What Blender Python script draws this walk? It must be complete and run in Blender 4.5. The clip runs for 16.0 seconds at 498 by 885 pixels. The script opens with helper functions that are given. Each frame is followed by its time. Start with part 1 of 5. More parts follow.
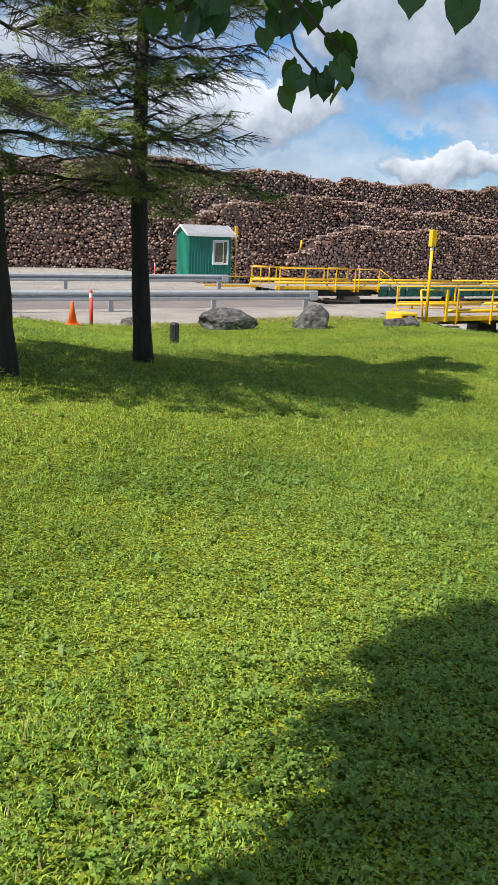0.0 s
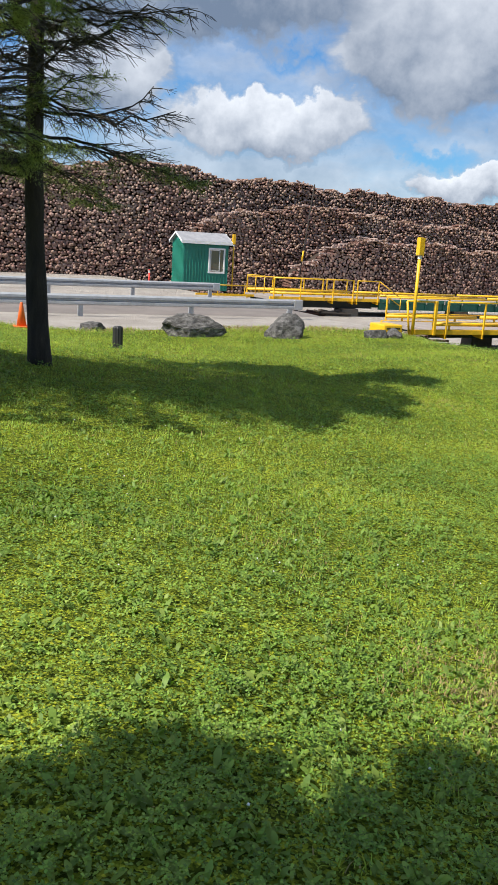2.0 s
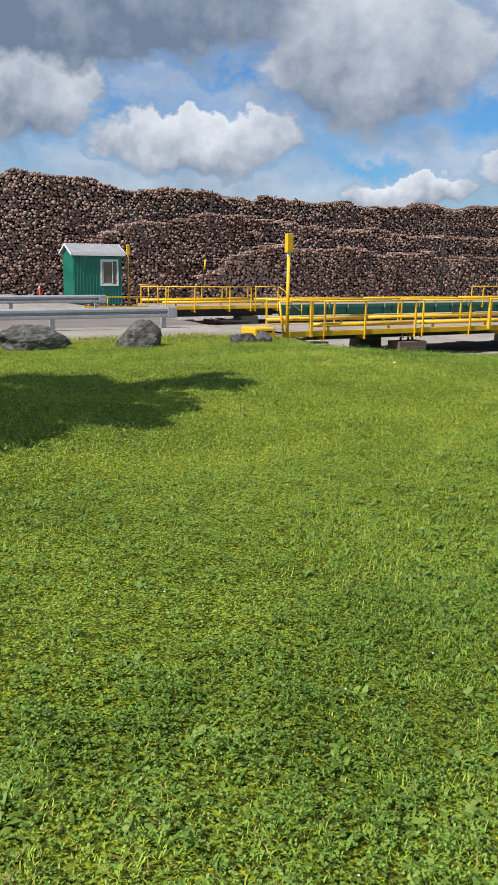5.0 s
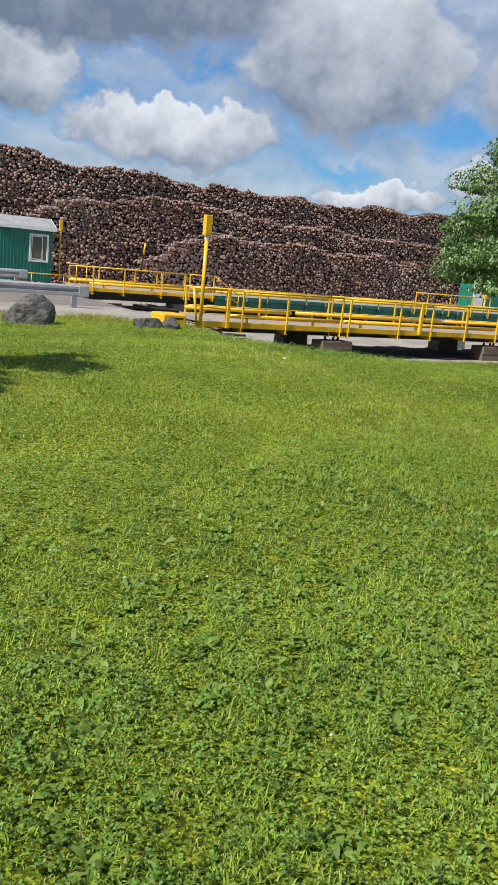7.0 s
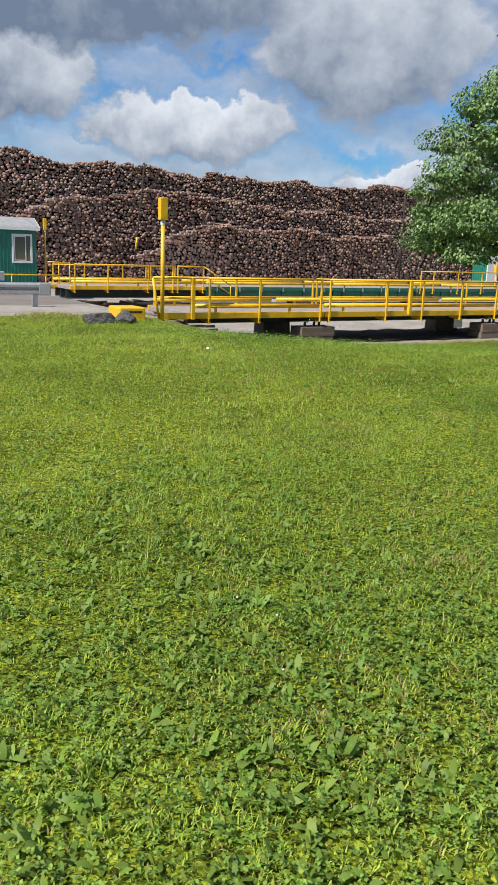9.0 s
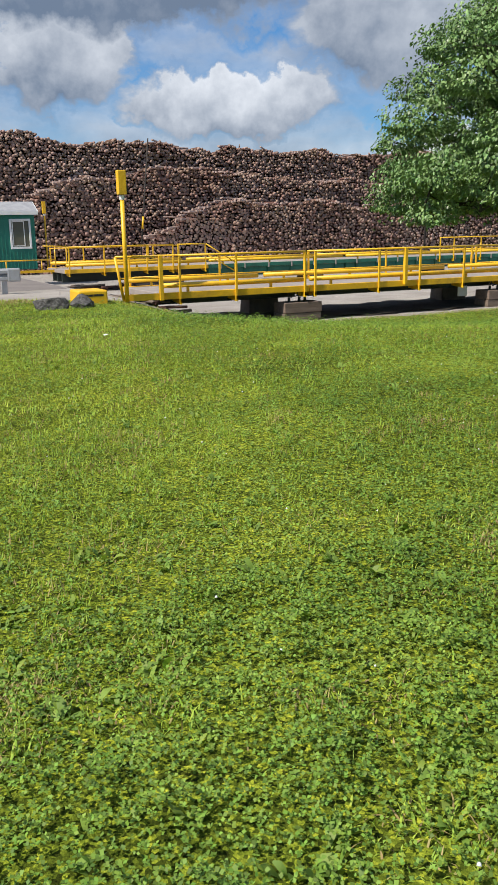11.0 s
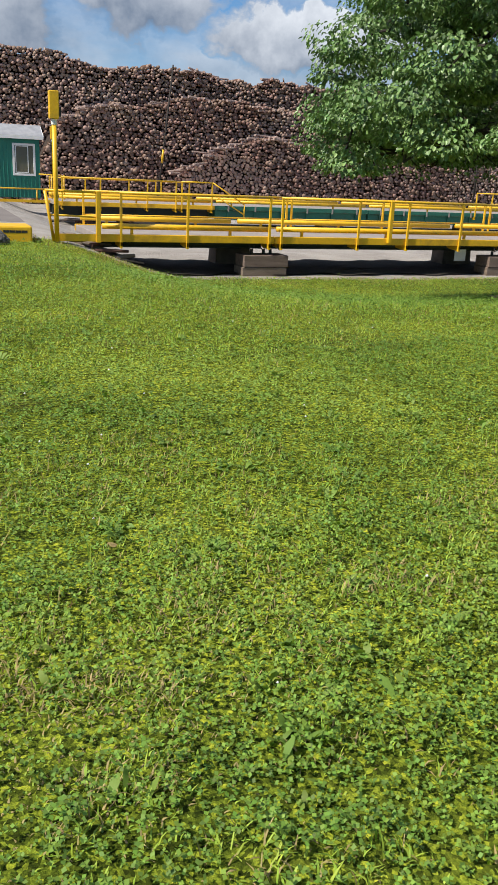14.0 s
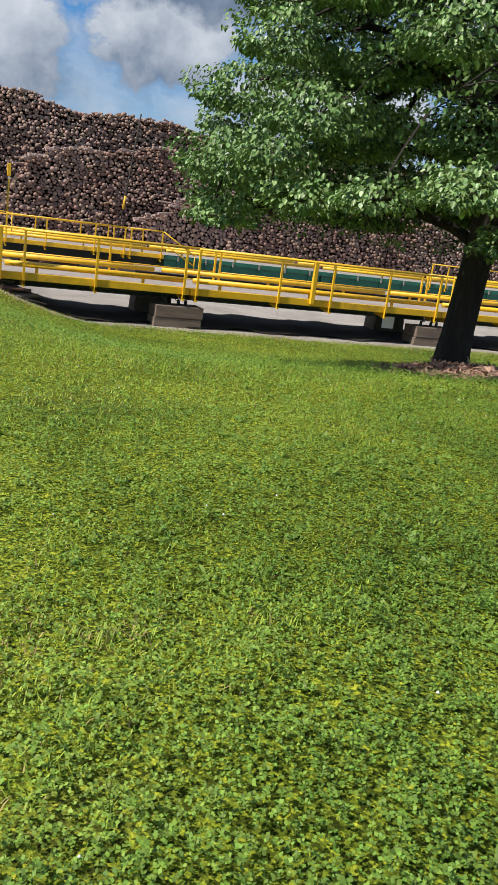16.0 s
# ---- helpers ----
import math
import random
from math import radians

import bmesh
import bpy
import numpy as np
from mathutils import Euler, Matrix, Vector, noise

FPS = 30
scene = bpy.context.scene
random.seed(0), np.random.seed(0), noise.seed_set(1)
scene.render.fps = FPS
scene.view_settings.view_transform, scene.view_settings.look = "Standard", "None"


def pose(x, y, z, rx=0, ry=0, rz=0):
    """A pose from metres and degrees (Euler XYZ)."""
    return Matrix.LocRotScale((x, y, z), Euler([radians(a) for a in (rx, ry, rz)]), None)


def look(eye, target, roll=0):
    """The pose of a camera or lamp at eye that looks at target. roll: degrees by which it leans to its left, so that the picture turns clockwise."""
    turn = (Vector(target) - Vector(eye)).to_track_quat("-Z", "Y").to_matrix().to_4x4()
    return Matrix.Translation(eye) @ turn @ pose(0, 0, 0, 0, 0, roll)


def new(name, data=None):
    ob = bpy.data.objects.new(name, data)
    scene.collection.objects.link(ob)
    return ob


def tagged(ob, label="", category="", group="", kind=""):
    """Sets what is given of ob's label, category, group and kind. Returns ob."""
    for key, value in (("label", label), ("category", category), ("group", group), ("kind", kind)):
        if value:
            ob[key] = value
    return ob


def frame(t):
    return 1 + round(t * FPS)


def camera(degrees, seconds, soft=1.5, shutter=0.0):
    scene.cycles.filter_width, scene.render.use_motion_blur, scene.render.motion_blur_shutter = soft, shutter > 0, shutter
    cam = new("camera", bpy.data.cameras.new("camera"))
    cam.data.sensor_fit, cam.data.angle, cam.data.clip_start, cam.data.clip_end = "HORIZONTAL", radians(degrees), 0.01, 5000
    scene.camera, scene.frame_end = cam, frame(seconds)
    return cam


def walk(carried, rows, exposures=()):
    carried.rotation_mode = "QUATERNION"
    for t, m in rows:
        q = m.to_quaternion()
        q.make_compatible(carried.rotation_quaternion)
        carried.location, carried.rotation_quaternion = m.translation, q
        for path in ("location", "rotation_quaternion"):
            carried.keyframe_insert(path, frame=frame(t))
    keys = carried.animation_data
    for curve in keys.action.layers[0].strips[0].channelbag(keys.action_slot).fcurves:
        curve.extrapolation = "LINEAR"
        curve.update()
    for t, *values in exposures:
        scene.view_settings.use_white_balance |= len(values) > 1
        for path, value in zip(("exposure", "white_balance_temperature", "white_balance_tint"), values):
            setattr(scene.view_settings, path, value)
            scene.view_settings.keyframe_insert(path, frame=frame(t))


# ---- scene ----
cam = camera(33.4, 16.0, soft=1.1)
PATH = [
    (0, (1.734, -2.362, 0.315), (2.62, -0.636, -0.174), 2.0),
    (0.5, (2.222, -2.198, 0.247), (3.115, -0.476, -0.237), 2.0),
    (1, (2.759, -2.063, 0.19), (3.667, -0.35, -0.301), 1.5),
    (1.5, (3.26, -1.856, 0.131), (4.155, -0.136, -0.357), 1.3),
    (2, (3.749, -1.712, 0.065), (4.595, 0.041, -0.394), 3.2),
    (2.5, (4.307, -1.585, -0.011), (5.22, 0.136, -0.464), 2.2),
    (3, (4.785, -1.552, -0.067), (5.746, 0.145, -0.511), 1.6),
    (3.5, (5.229, -1.431, -0.138), (6.199, 0.264, -0.57), 2.4),
    (4, (5.734, -1.38, -0.147), (6.705, 0.318, -0.566), -0.1),
    (6.5, (8.304, -0.536, -0.491), (9.272, 1.161, -0.919), 4.0),
    (7, (8.84, -0.362, -0.514), (9.888, 1.288, -0.938), 5.3),
    (7.5, (9.394, -0.178, -0.549), (10.447, 1.466, -0.981), 5.2),
    (8, (9.942, 0.008, -0.585), (11.0, 1.65, -1.016), 4.7),
    (8.5, (10.538, 0.17, -0.638), (11.561, 1.83, -1.08), 2.9),
    (9, (11.159, 0.309, -0.651), (12.134, 1.997, -1.097), 1.8),
    (9.5, (11.748, 0.348, -0.693), (12.577, 2.112, -1.143), 1.1),
    (10, (12.339, 0.519, -0.728), (13.236, 2.245, -1.195), -1.9),
    (12.5, (15.327, 1.026, -0.747), (16.076, 2.795, -1.3), 1.9),
    (13, (15.941, 1.173, -0.738), (16.666, 2.95, -1.301), 2.5),
    (13.5, (16.509, 1.288, -0.714), (17.227, 3.064, -1.291), 2.0),
    (14, (17.068, 1.509, -0.712), (17.785, 3.267, -1.339), 2.7),
    (14.5, (17.605, 1.665, -0.71), (18.332, 3.421, -1.333), 2.8),
    (15, (18.073, 1.7, -0.652), (18.83, 3.461, -1.22), 3.0),
    (15.5, (18.589, 1.73, -0.645), (19.364, 3.5, -1.162), 5.1),
    (16, (19.105, 1.779, -0.701), (19.875, 3.555, -1.202), 7.3),
]
walk(cam, [(t, look(eye, target, roll)) for t, eye, target, roll in PATH],
     [(0, 0.22), (1.5, 0.22), (3.0, 0.1), (4.0, 0.0), (16, 0.0)])

# ---- light ----
SUN_AZ, SUN_EL = 259.0, 50.0   # compass bearing of the sun, y is north
world = bpy.data.worlds.new("world")
scene.world = world
world.use_nodes = True
wn, wl = world.node_tree.nodes, world.node_tree.links
wn.clear()
w_out = wn.new("ShaderNodeOutputWorld")
w_bg = wn.new("ShaderNodeBackground")
w_sky = wn.new("ShaderNodeTexSky")
w_sky.sky_type = "NISHITA"
w_sky.sun_disc = False
w_sky.sun_elevation, w_sky.sun_rotation = radians(SUN_EL), radians(SUN_AZ)
w_bg.inputs["Strength"].default_value = 1.0


def wmath(op, a, b=0.0, c=0.0, clamp=False):
    m = wn.new("ShaderNodeMath")
    m.operation, m.use_clamp = op, clamp
    for sock, v in zip(m.inputs, (a, b, c)):
        if isinstance(v, (int, float)):
            sock.default_value = v
        else:
            wl.new(v, sock)
    return m.outputs[0]


def wnoise(scale, detail, stretch=(1, 1, 1)):
    mp = wn.new("ShaderNodeMapping")
    mp.inputs["Scale"].default_value = stretch
    wl.new(w_tc.outputs["Generated"], mp.inputs[0])
    n = wn.new("ShaderNodeTexNoise")
    n.inputs["Scale"].default_value, n.inputs["Detail"].default_value, n.inputs["Roughness"].default_value = scale, detail, 0.58
    wl.new(mp.outputs[0], n.inputs["Vector"])
    return n.outputs["Fac"]


def wmix(fac, a, b):
    m = wn.new("ShaderNodeMix")
    m.data_type = "RGBA"
    for sock, v in ((m.inputs[0], fac), (m.inputs[6], a), (m.inputs[7], b)):
        if isinstance(v, tuple):
            sock.default_value = (*v, 1)
        else:
            wl.new(v, sock)
    return m.outputs[2]


# broken cumulus over blue sky: bearing, height, half width, half height (degrees), lightness
w_tc = wn.new("ShaderNodeTexCoord")
w_xyz = wn.new("ShaderNodeSeparateXYZ")
wl.new(w_tc.outputs["Generated"], w_xyz.inputs[0])
bearing = wmath("MULTIPLY", wmath("ARCTAN2", w_xyz.outputs[0], w_xyz.outputs[1]), 57.3)
rise = wmath("MULTIPLY", wmath("ARCSINE", w_xyz.outputs[2]), 57.3)
puff = wmath("ADD", wmath("SUBTRACT", wnoise(14, 7), 0.5), wmath("MULTIPLY", wmath("SUBTRACT", wnoise(38, 6), 0.5), 0.45))
puff2 = wmath("SUBTRACT", wnoise(9, 7, (1, 1, 2)), 0.5)
wb = wmath("MULTIPLY_ADD", puff2, 9.0, bearing)
wr = wmath("MULTIPLY_ADD", puff, 5.2, rise)
CLOUDS = [(25.9, 7.9, 7.6, 2.6, 1.0), (36.6, 13.0, 9.0, 5.4, 0.8), (15.0, 10.6, 5.0, 4.2, 0.95), (17.0, 15.8, 17.0, 4.4, 0.18),
          (39.6, 4.9, 4.4, 1.5, 1.05), (47.5, 5.8, 4.2, 1.8, 0.95), (4.0, 9.0, 6.0, 5.0, 0.8), (52.0, 12.5, 8.0, 6.0, 0.72)]
# gaps of open blue between them
GAPS = [(27.5, 12.9, 4.6, 1.7), (45.0, 8.8, 5.0, 1.4), (33.0, 10.0, 3.0, 0.9), (9.5, 12.5, 3.0, 2.0), (20.5, 8.2, 1.6, 2.0), (36.0, 6.6, 3.0, 0.7)]
cover, light = 0.0, 0.0
for az, el, hw, hh, lum in CLOUDS:
    dx = wmath("MULTIPLY", wmath("SUBTRACT", wb, az), 1 / hw)
    dy = wmath("MULTIPLY", wmath("SUBTRACT", wr, el), 1 / hh)
    m = wmath("SUBTRACT", 1.0, wmath("ADD", wmath("MULTIPLY", dx, dx), wmath("MULTIPLY", dy, dy)))
    m = wmath("MULTIPLY", m, 2.7, clamp=True)
    sh = wmath("MULTIPLY", wmath("MULTIPLY_ADD", dy, 0.42, 0.52, clamp=True), lum)
    light = wmath("ADD", wmath("MULTIPLY", light, wmath("SUBTRACT", 1.0, m)), wmath("MULTIPLY", sh, m))
    cover = wmath("MAXIMUM", cover, m)
veil = 1.0
for az, el, hw, hh in GAPS:
    dx = wmath("MULTIPLY", wmath("SUBTRACT", wb, az), 1 / hw)
    dy = wmath("MULTIPLY", wmath("SUBTRACT", wr, el), 1 / hh)
    m = wmath("SUBTRACT", 1.15, wmath("ADD", wmath("MULTIPLY", dx, dx), wmath("MULTIPLY", dy, dy)), clamp=True)
    veil = wmath("MULTIPLY", veil, wmath("SUBTRACT", 1.0, m))
wisp = wmath("MULTIPLY_ADD", wnoise(3.4, 8, (1, 1, 2.4)), 4.0, -1.35, clamp=True)
veil = wmath("MULTIPLY", wmath("MULTIPLY", veil, 0.72), wisp)
soft_light = wmath("MULTIPLY_ADD", puff2, 1.0, 0.5)
light = wmath("ADD", wmath("MULTIPLY", light, cover), wmath("MULTIPLY", soft_light, wmath("SUBTRACT", 1.0, cover)))
light = wmath("ADD", light, wmath("MULTIPLY", puff, 0.7), clamp=True)
cover = wmath("MAXIMUM", wmath("MULTIPLY", cover, 0.97), veil, clamp=True)
w_blue = wn.new("ShaderNodeMix")
w_blue.data_type, w_blue.blend_type = "RGBA", "MULTIPLY"
w_blue.inputs[0].default_value = 1.0
wl.new(w_sky.outputs[0], w_blue.inputs[6])
w_blue.inputs[7].default_value = (0.045, 0.085, 0.125, 1)
cloud_col = wmix(light, (0.17, 0.225, 0.32), (0.86, 0.9, 0.965))
wl.new(wmix(cover, w_blue.outputs[2], cloud_col), w_bg.inputs["Color"])
wl.new(w_bg.outputs[0], w_out.inputs["Surface"])
sun = new("sun", bpy.data.lights.new("sun", "SUN"))
sun.data.energy, sun.data.angle, sun.data.color = 6.0, radians(0.6), (1.0, 0.94, 0.82)
_az, _el = radians(SUN_AZ), radians(SUN_EL)
SUN_DIR = Vector((math.sin(_az) * math.cos(_el), math.cos(_az) * math.cos(_el), math.sin(_el)))
sun.matrix_world = look(SUN_DIR * 80, (0, 0, 0))


# ---- materials ----
def ramp(nt, src, stops):
    r = nt.nodes.new("ShaderNodeValToRGB")
    els = r.color_ramp.elements
    while len(els) < len(stops):
        els.new(0.5)
    for e, (p, c) in zip(els, stops):
        e.position, e.color = p, (*c, 1)
    nt.links.new(src, r.inputs[0])
    return r.outputs[0]


def noise_tex(nt, co, scale, detail=4, rough=0.6, dist=0.0):
    n = nt.nodes.new("ShaderNodeTexNoise")
    n.inputs["Scale"].default_value, n.inputs["Detail"].default_value = scale, detail
    n.inputs["Roughness"].default_value, n.inputs["Distortion"].default_value = rough, dist
    nt.links.new(co, n.inputs["Vector"])
    return n.outputs["Fac"]


def mixc(nt, fac, a, b, kind="MIX"):
    m = nt.nodes.new("ShaderNodeMix")
    m.data_type, m.blend_type = "RGBA", kind
    for sock, v in ((m.inputs[0], fac), (m.inputs[6], a), (m.inputs[7], b)):
        if isinstance(v, (int, float)):
            sock.default_value = v
        elif isinstance(v, tuple):
            sock.default_value = (*v, 1)
        else:
            nt.links.new(v, sock)
    return m.outputs[2]


def mathn(nt, op, a, b=0.0, clamp=False):
    m = nt.nodes.new("ShaderNodeMath")
    m.operation, m.use_clamp = op, clamp
    for sock, v in zip(m.inputs, (a, b)):
        if isinstance(v, (int, float)):
            sock.default_value = v
        else:
            nt.links.new(v, sock)
    return m.outputs[0]


def base_mat(name):
    m = bpy.data.materials.new(name)
    m.use_nodes = True
    nt = m.node_tree
    b = nt.nodes["Principled BSDF"]
    tc = nt.nodes.new("ShaderNodeTexCoord")
    return m, nt, b, tc.outputs["Object"]


def bump(nt, b, height, strength=0.3, distance=0.02):
    k = nt.nodes.new("ShaderNodeBump")
    k.inputs["Strength"].default_value, k.inputs["Distance"].default_value = strength, distance
    nt.links.new(height, k.inputs["Height"])
    nt.links.new(k.outputs[0], b.inputs["Normal"])


def surface(name, stops, scale=6.0, fine=60.0, rough=0.7, metal=0.0, bump_s=0.25, bump_d=0.01, vary=0.0, island=False, transl=0.0, stretch=None, grime=None):
    """Noise-driven colour at two scales with relief; vary: brightness by object or island."""
    m, nt, b, co = base_mat(name)
    if stretch:
        mp = nt.nodes.new("ShaderNodeMapping")
        mp.inputs["Scale"].default_value = stretch
        nt.links.new(co, mp.inputs[0])
        co = mp.outputs[0]
    big = noise_tex(nt, co, scale, 5, 0.6, 0.3)
    fin = noise_tex(nt, co, fine, 3, 0.7)
    mixv = mathn(nt, "ADD", mathn(nt, "MULTIPLY", big, 0.65), mathn(nt, "MULTIPLY", fin, 0.35))
    col = ramp(nt, mixv, stops)
    if grime:
        g = noise_tex(nt, co, scale * 0.37, 6, 0.7, 1.0)
        col = mixc(nt, ramp(nt, g, [(0.52, (0, 0, 0)), (0.72, (0.8, 0.8, 0.8))]), col, grime)
    if vary:
        if island:
            rnd = nt.nodes.new("ShaderNodeNewGeometry").outputs["Random Per Island"]
        else:
            rnd = nt.nodes.new("ShaderNodeObjectInfo").outputs["Random"]
        hsv = nt.nodes.new("ShaderNodeHueSaturation")
        nt.links.new(col, hsv.inputs["Color"])
        nt.links.new(mathn(nt, "ADD", mathn(nt, "MULTIPLY", rnd, 2 * vary), 1 - vary), hsv.inputs["Value"])
        h2 = mathn(nt, "FRACT", mathn(nt, "MULTIPLY", rnd, 17.3))
        nt.links.new(mathn(nt, "ADD", mathn(nt, "MULTIPLY", h2, 0.03), 0.485), hsv.inputs["Hue"])
        col = hsv.outputs[0]
    nt.links.new(col, b.inputs["Base Color"])
    b.inputs["Roughness"].default_value, b.inputs["Metallic"].default_value = rough, metal
    if bump_s:
        bump(nt, b, mixv, bump_s, bump_d)
    if transl:
        tr = nt.nodes.new("ShaderNodeBsdfTranslucent")
        hs = nt.nodes.new("ShaderNodeHueSaturation")
        hs.inputs["Saturation"].default_value, hs.inputs["Value"].default_value = 1.1, 1.4
        nt.links.new(col, hs.inputs["Color"])
        nt.links.new(hs.outputs[0], tr.inputs[0])
        ms = nt.nodes.new("ShaderNodeMixShader")
        ms.inputs[0].default_value = transl
        nt.links.new(b.outputs[0], ms.inputs[1])
        nt.links.new(tr.outputs[0], ms.inputs[2])
        nt.links.new(ms.outputs[0], nt.nodes["Material Output"].inputs["Surface"])
    return m


YELLOW = surface("yellow_paint", [(0.25, (0.64, 0.34, 0.01)), (0.6, (0.84, 0.485, 0.014))], 3, 40, 0.45, grime=(0.38, 0.22, 0.03), bump_s=0.1)
GREEN_SIDING = surface("green_siding", [(0.3, (0.012, 0.15, 0.105)), (0.7, (0.02, 0.21, 0.15))], 2, 30, 0.5, bump_s=0.08)
GREEN_STEEL = surface("green_steel", [(0.3, (0.012, 0.1, 0.065)), (0.7, (0.022, 0.17, 0.11))], 3, 40, 0.55, grime=(0.03, 0.06, 0.045))
DARK_STEEL = surface("dark_steel", [(0.3, (0.012, 0.018, 0.015)), (0.7, (0.03, 0.04, 0.033))], 3, 40, 0.6)
GALV = surface("galvanised_steel", [(0.3, (0.32, 0.33, 0.35)), (0.7, (0.48, 0.49, 0.51))], 5, 60, 0.45, metal=0.35, bump_s=0.05, grime=(0.3, 0.29, 0.28))
WHITE = surface("white_trim", [(0.3, (0.66, 0.66, 0.65)), (0.7, (0.8, 0.8, 0.79))], 4, 50, 0.5, bump_s=0.05)
SHINGLE = surface("grey_shingle", [(0.3, (0.2, 0.2, 0.22)), (0.7, (0.36, 0.36, 0.38))], 3, 80, 0.9)
CONCRETE = surface("concrete", [(0.3, (0.13, 0.1, 0.078)), (0.7, (0.27, 0.21, 0.165))], 3, 45, 0.9, grime=(0.08, 0.06, 0.05), vary=0.12)
DECK_CONC = surface("deck_concrete", [(0.3, (0.22, 0.185, 0.165)), (0.7, (0.34, 0.295, 0.27))], 2, 50, 0.9, grime=(0.25, 0.21, 0.18))
ROCK = surface("grey_rock", [(0.34, (0.02, 0.018, 0.017)), (0.47, (0.085, 0.079, 0.075)), (0.58, (0.18, 0.17, 0.162)), (0.76, (0.34, 0.325, 0.305))], 5, 24, 0.9, bump_s=1.0, bump_d=0.1)
BARK = surface("dark_bark", [(0.3, (0.012, 0.009, 0.007)), (0.6, (0.038, 0.029, 0.023)), (0.85, (0.1, 0.082, 0.066))], 6, 50, 0.95, bump_s=0.9, bump_d=0.03, stretch=(2.5, 2.5, 0.45))
TWIG = surface("grey_twig", [(0.3, (0.025, 0.02, 0.016)), (0.7, (0.085, 0.07, 0.056))], 8, 60, 0.9)
NEEDLE = surface("spruce_needles", [(0.3, (0.17, 0.235, 0.06)), (0.7, (0.4, 0.46, 0.15))], 1.5, 20, 0.7, vary=0.3, island=True, transl=0.25, bump_s=0)
LEAF = surface("maple_leaf", [(0.3, (0.085, 0.16, 0.045)), (0.7, (0.21, 0.315, 0.11))], 0.7, 15, 0.42, vary=0.5, island=True, transl=0.13, bump_s=0)
LEAF_DARK = surface("heart_leaf", [(0.3, (0.025, 0.07, 0.012)), (0.7, (0.05, 0.12, 0.025))], 4, 60, 0.45, vary=0.2, island=True, transl=0.12, bump_s=0)
MULCH = surface("bark_mulch", [(0.3, (0.2, 0.11, 0.08)), (0.7, (0.5, 0.33, 0.25))], 9, 60, 0.95, vary=0.45, island=True)
LOG_BARK = surface("log_bark", [(0.3, (0.045, 0.021, 0.015)), (0.7, (0.16, 0.085, 0.06))], 5, 40, 0.95, vary=0.35, island=True)
LOG_END = surface("log_end", [(0.28, (0.16, 0.083, 0.062)), (0.45, (0.3, 0.185, 0.145)), (0.6, (0.4, 0.275, 0.22)), (0.75, (0.53, 0.405, 0.335))], 0.35, 30, 0.9, vary=0.24, island=True, bump_s=0.1)
LOG_END_PART = surface("log_end_cut", [(0.28, (0.16, 0.083, 0.062)), (0.45, (0.3, 0.185, 0.145)), (0.6, (0.4, 0.275, 0.22)), (0.75, (0.53, 0.405, 0.335))], 0.35, 30, 0.9, vary=0.24, bump_s=0.1)
LOG_PEELED = surface("peeled_log", [(0.3, (0.27, 0.19, 0.155)), (0.7, (0.5, 0.385, 0.32))], 3, 40, 0.85, vary=0.25, island=True)
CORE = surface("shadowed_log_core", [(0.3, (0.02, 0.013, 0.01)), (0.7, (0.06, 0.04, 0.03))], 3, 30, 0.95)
ORANGE = surface("orange_plastic", [(0.3, (0.75, 0.12, 0.02)), (0.7, (0.85, 0.17, 0.03))], 5, 60, 0.5, bump_s=0.03)
RED = surface("red_plastic", [(0.3, (0.6, 0.03, 0.025)), (0.7, (0.75, 0.06, 0.04))], 5, 60, 0.5, bump_s=0.03)
BLACK = surface("black_plastic", [(0.3, (0.01, 0.01, 0.011)), (0.7, (0.03, 0.03, 0.032))], 5, 60, 0.5, bump_s=0.05)
TIMBER = surface("weathered_timber", [(0.3, (0.1, 0.07, 0.052)), (0.7, (0.24, 0.185, 0.145))], 4, 50, 0.9, vary=0.2, stretch=(0.5, 3, 3))
# near-black for the sheet that paints in shade under the near deck
DECK_SHADE = surface("deck_shade_dark", [(0.3, (0.018, 0.014, 0.011)), (0.7, (0.06, 0.047, 0.038))], 2, 40, 0.95, bump_s=0.6, bump_d=0.03)
ASPHALT = surface("worn_asphalt", [(0.3, (0.12, 0.102, 0.094)), (0.7, (0.22, 0.19, 0.175))], 0.8, 60, 0.95, grime=(0.2, 0.165, 0.145))
POLE_WOOD = surface("weathered_pole", [(0.3, (0.016, 0.012, 0.01)), (0.7, (0.05, 0.04, 0.034))], 4, 60, 0.9, stretch=(3, 3, 0.4))
GRASS = surface("grass_blade", [(0.36, (0.22, 0.332, 0.032)), (0.5, (0.295, 0.41, 0.045)), (0.62, (0.385, 0.465, 0.065))], 0.45, 3, 0.65, vary=0.26, island=True, transl=0.23, bump_s=0)
CLOVER = surface("clover_leaf", [(0.36, (0.088, 0.172, 0.018)), (0.5, (0.144, 0.243, 0.029)), (0.62, (0.215, 0.31, 0.042))], 0.5, 4, 0.65, vary=0.45, island=True, transl=0.18, bump_s=0)
DRY = surface("dry_grass", [(0.3, (0.24, 0.17, 0.065)), (0.7, (0.42, 0.34, 0.14))], 1, 8, 0.7, vary=0.3, island=True, transl=0.2, bump_s=0)
WEED = surface("weed_leaf", [(0.3, (0.12, 0.205, 0.026)), (0.7, (0.22, 0.315, 0.05))], 0.8, 9, 0.6, vary=0.25, island=True, transl=0.3, bump_s=0)


def glass_mat():
    m, nt, b, co = base_mat("window_glass")
    b.inputs["Base Color"].default_value = (0.11, 0.11, 0.095, 1)
    b.inputs["Roughness"].default_value = 0.06
    b.inputs["Specular IOR Level"].default_value = 0.7
    return m


GLASS = glass_mat()


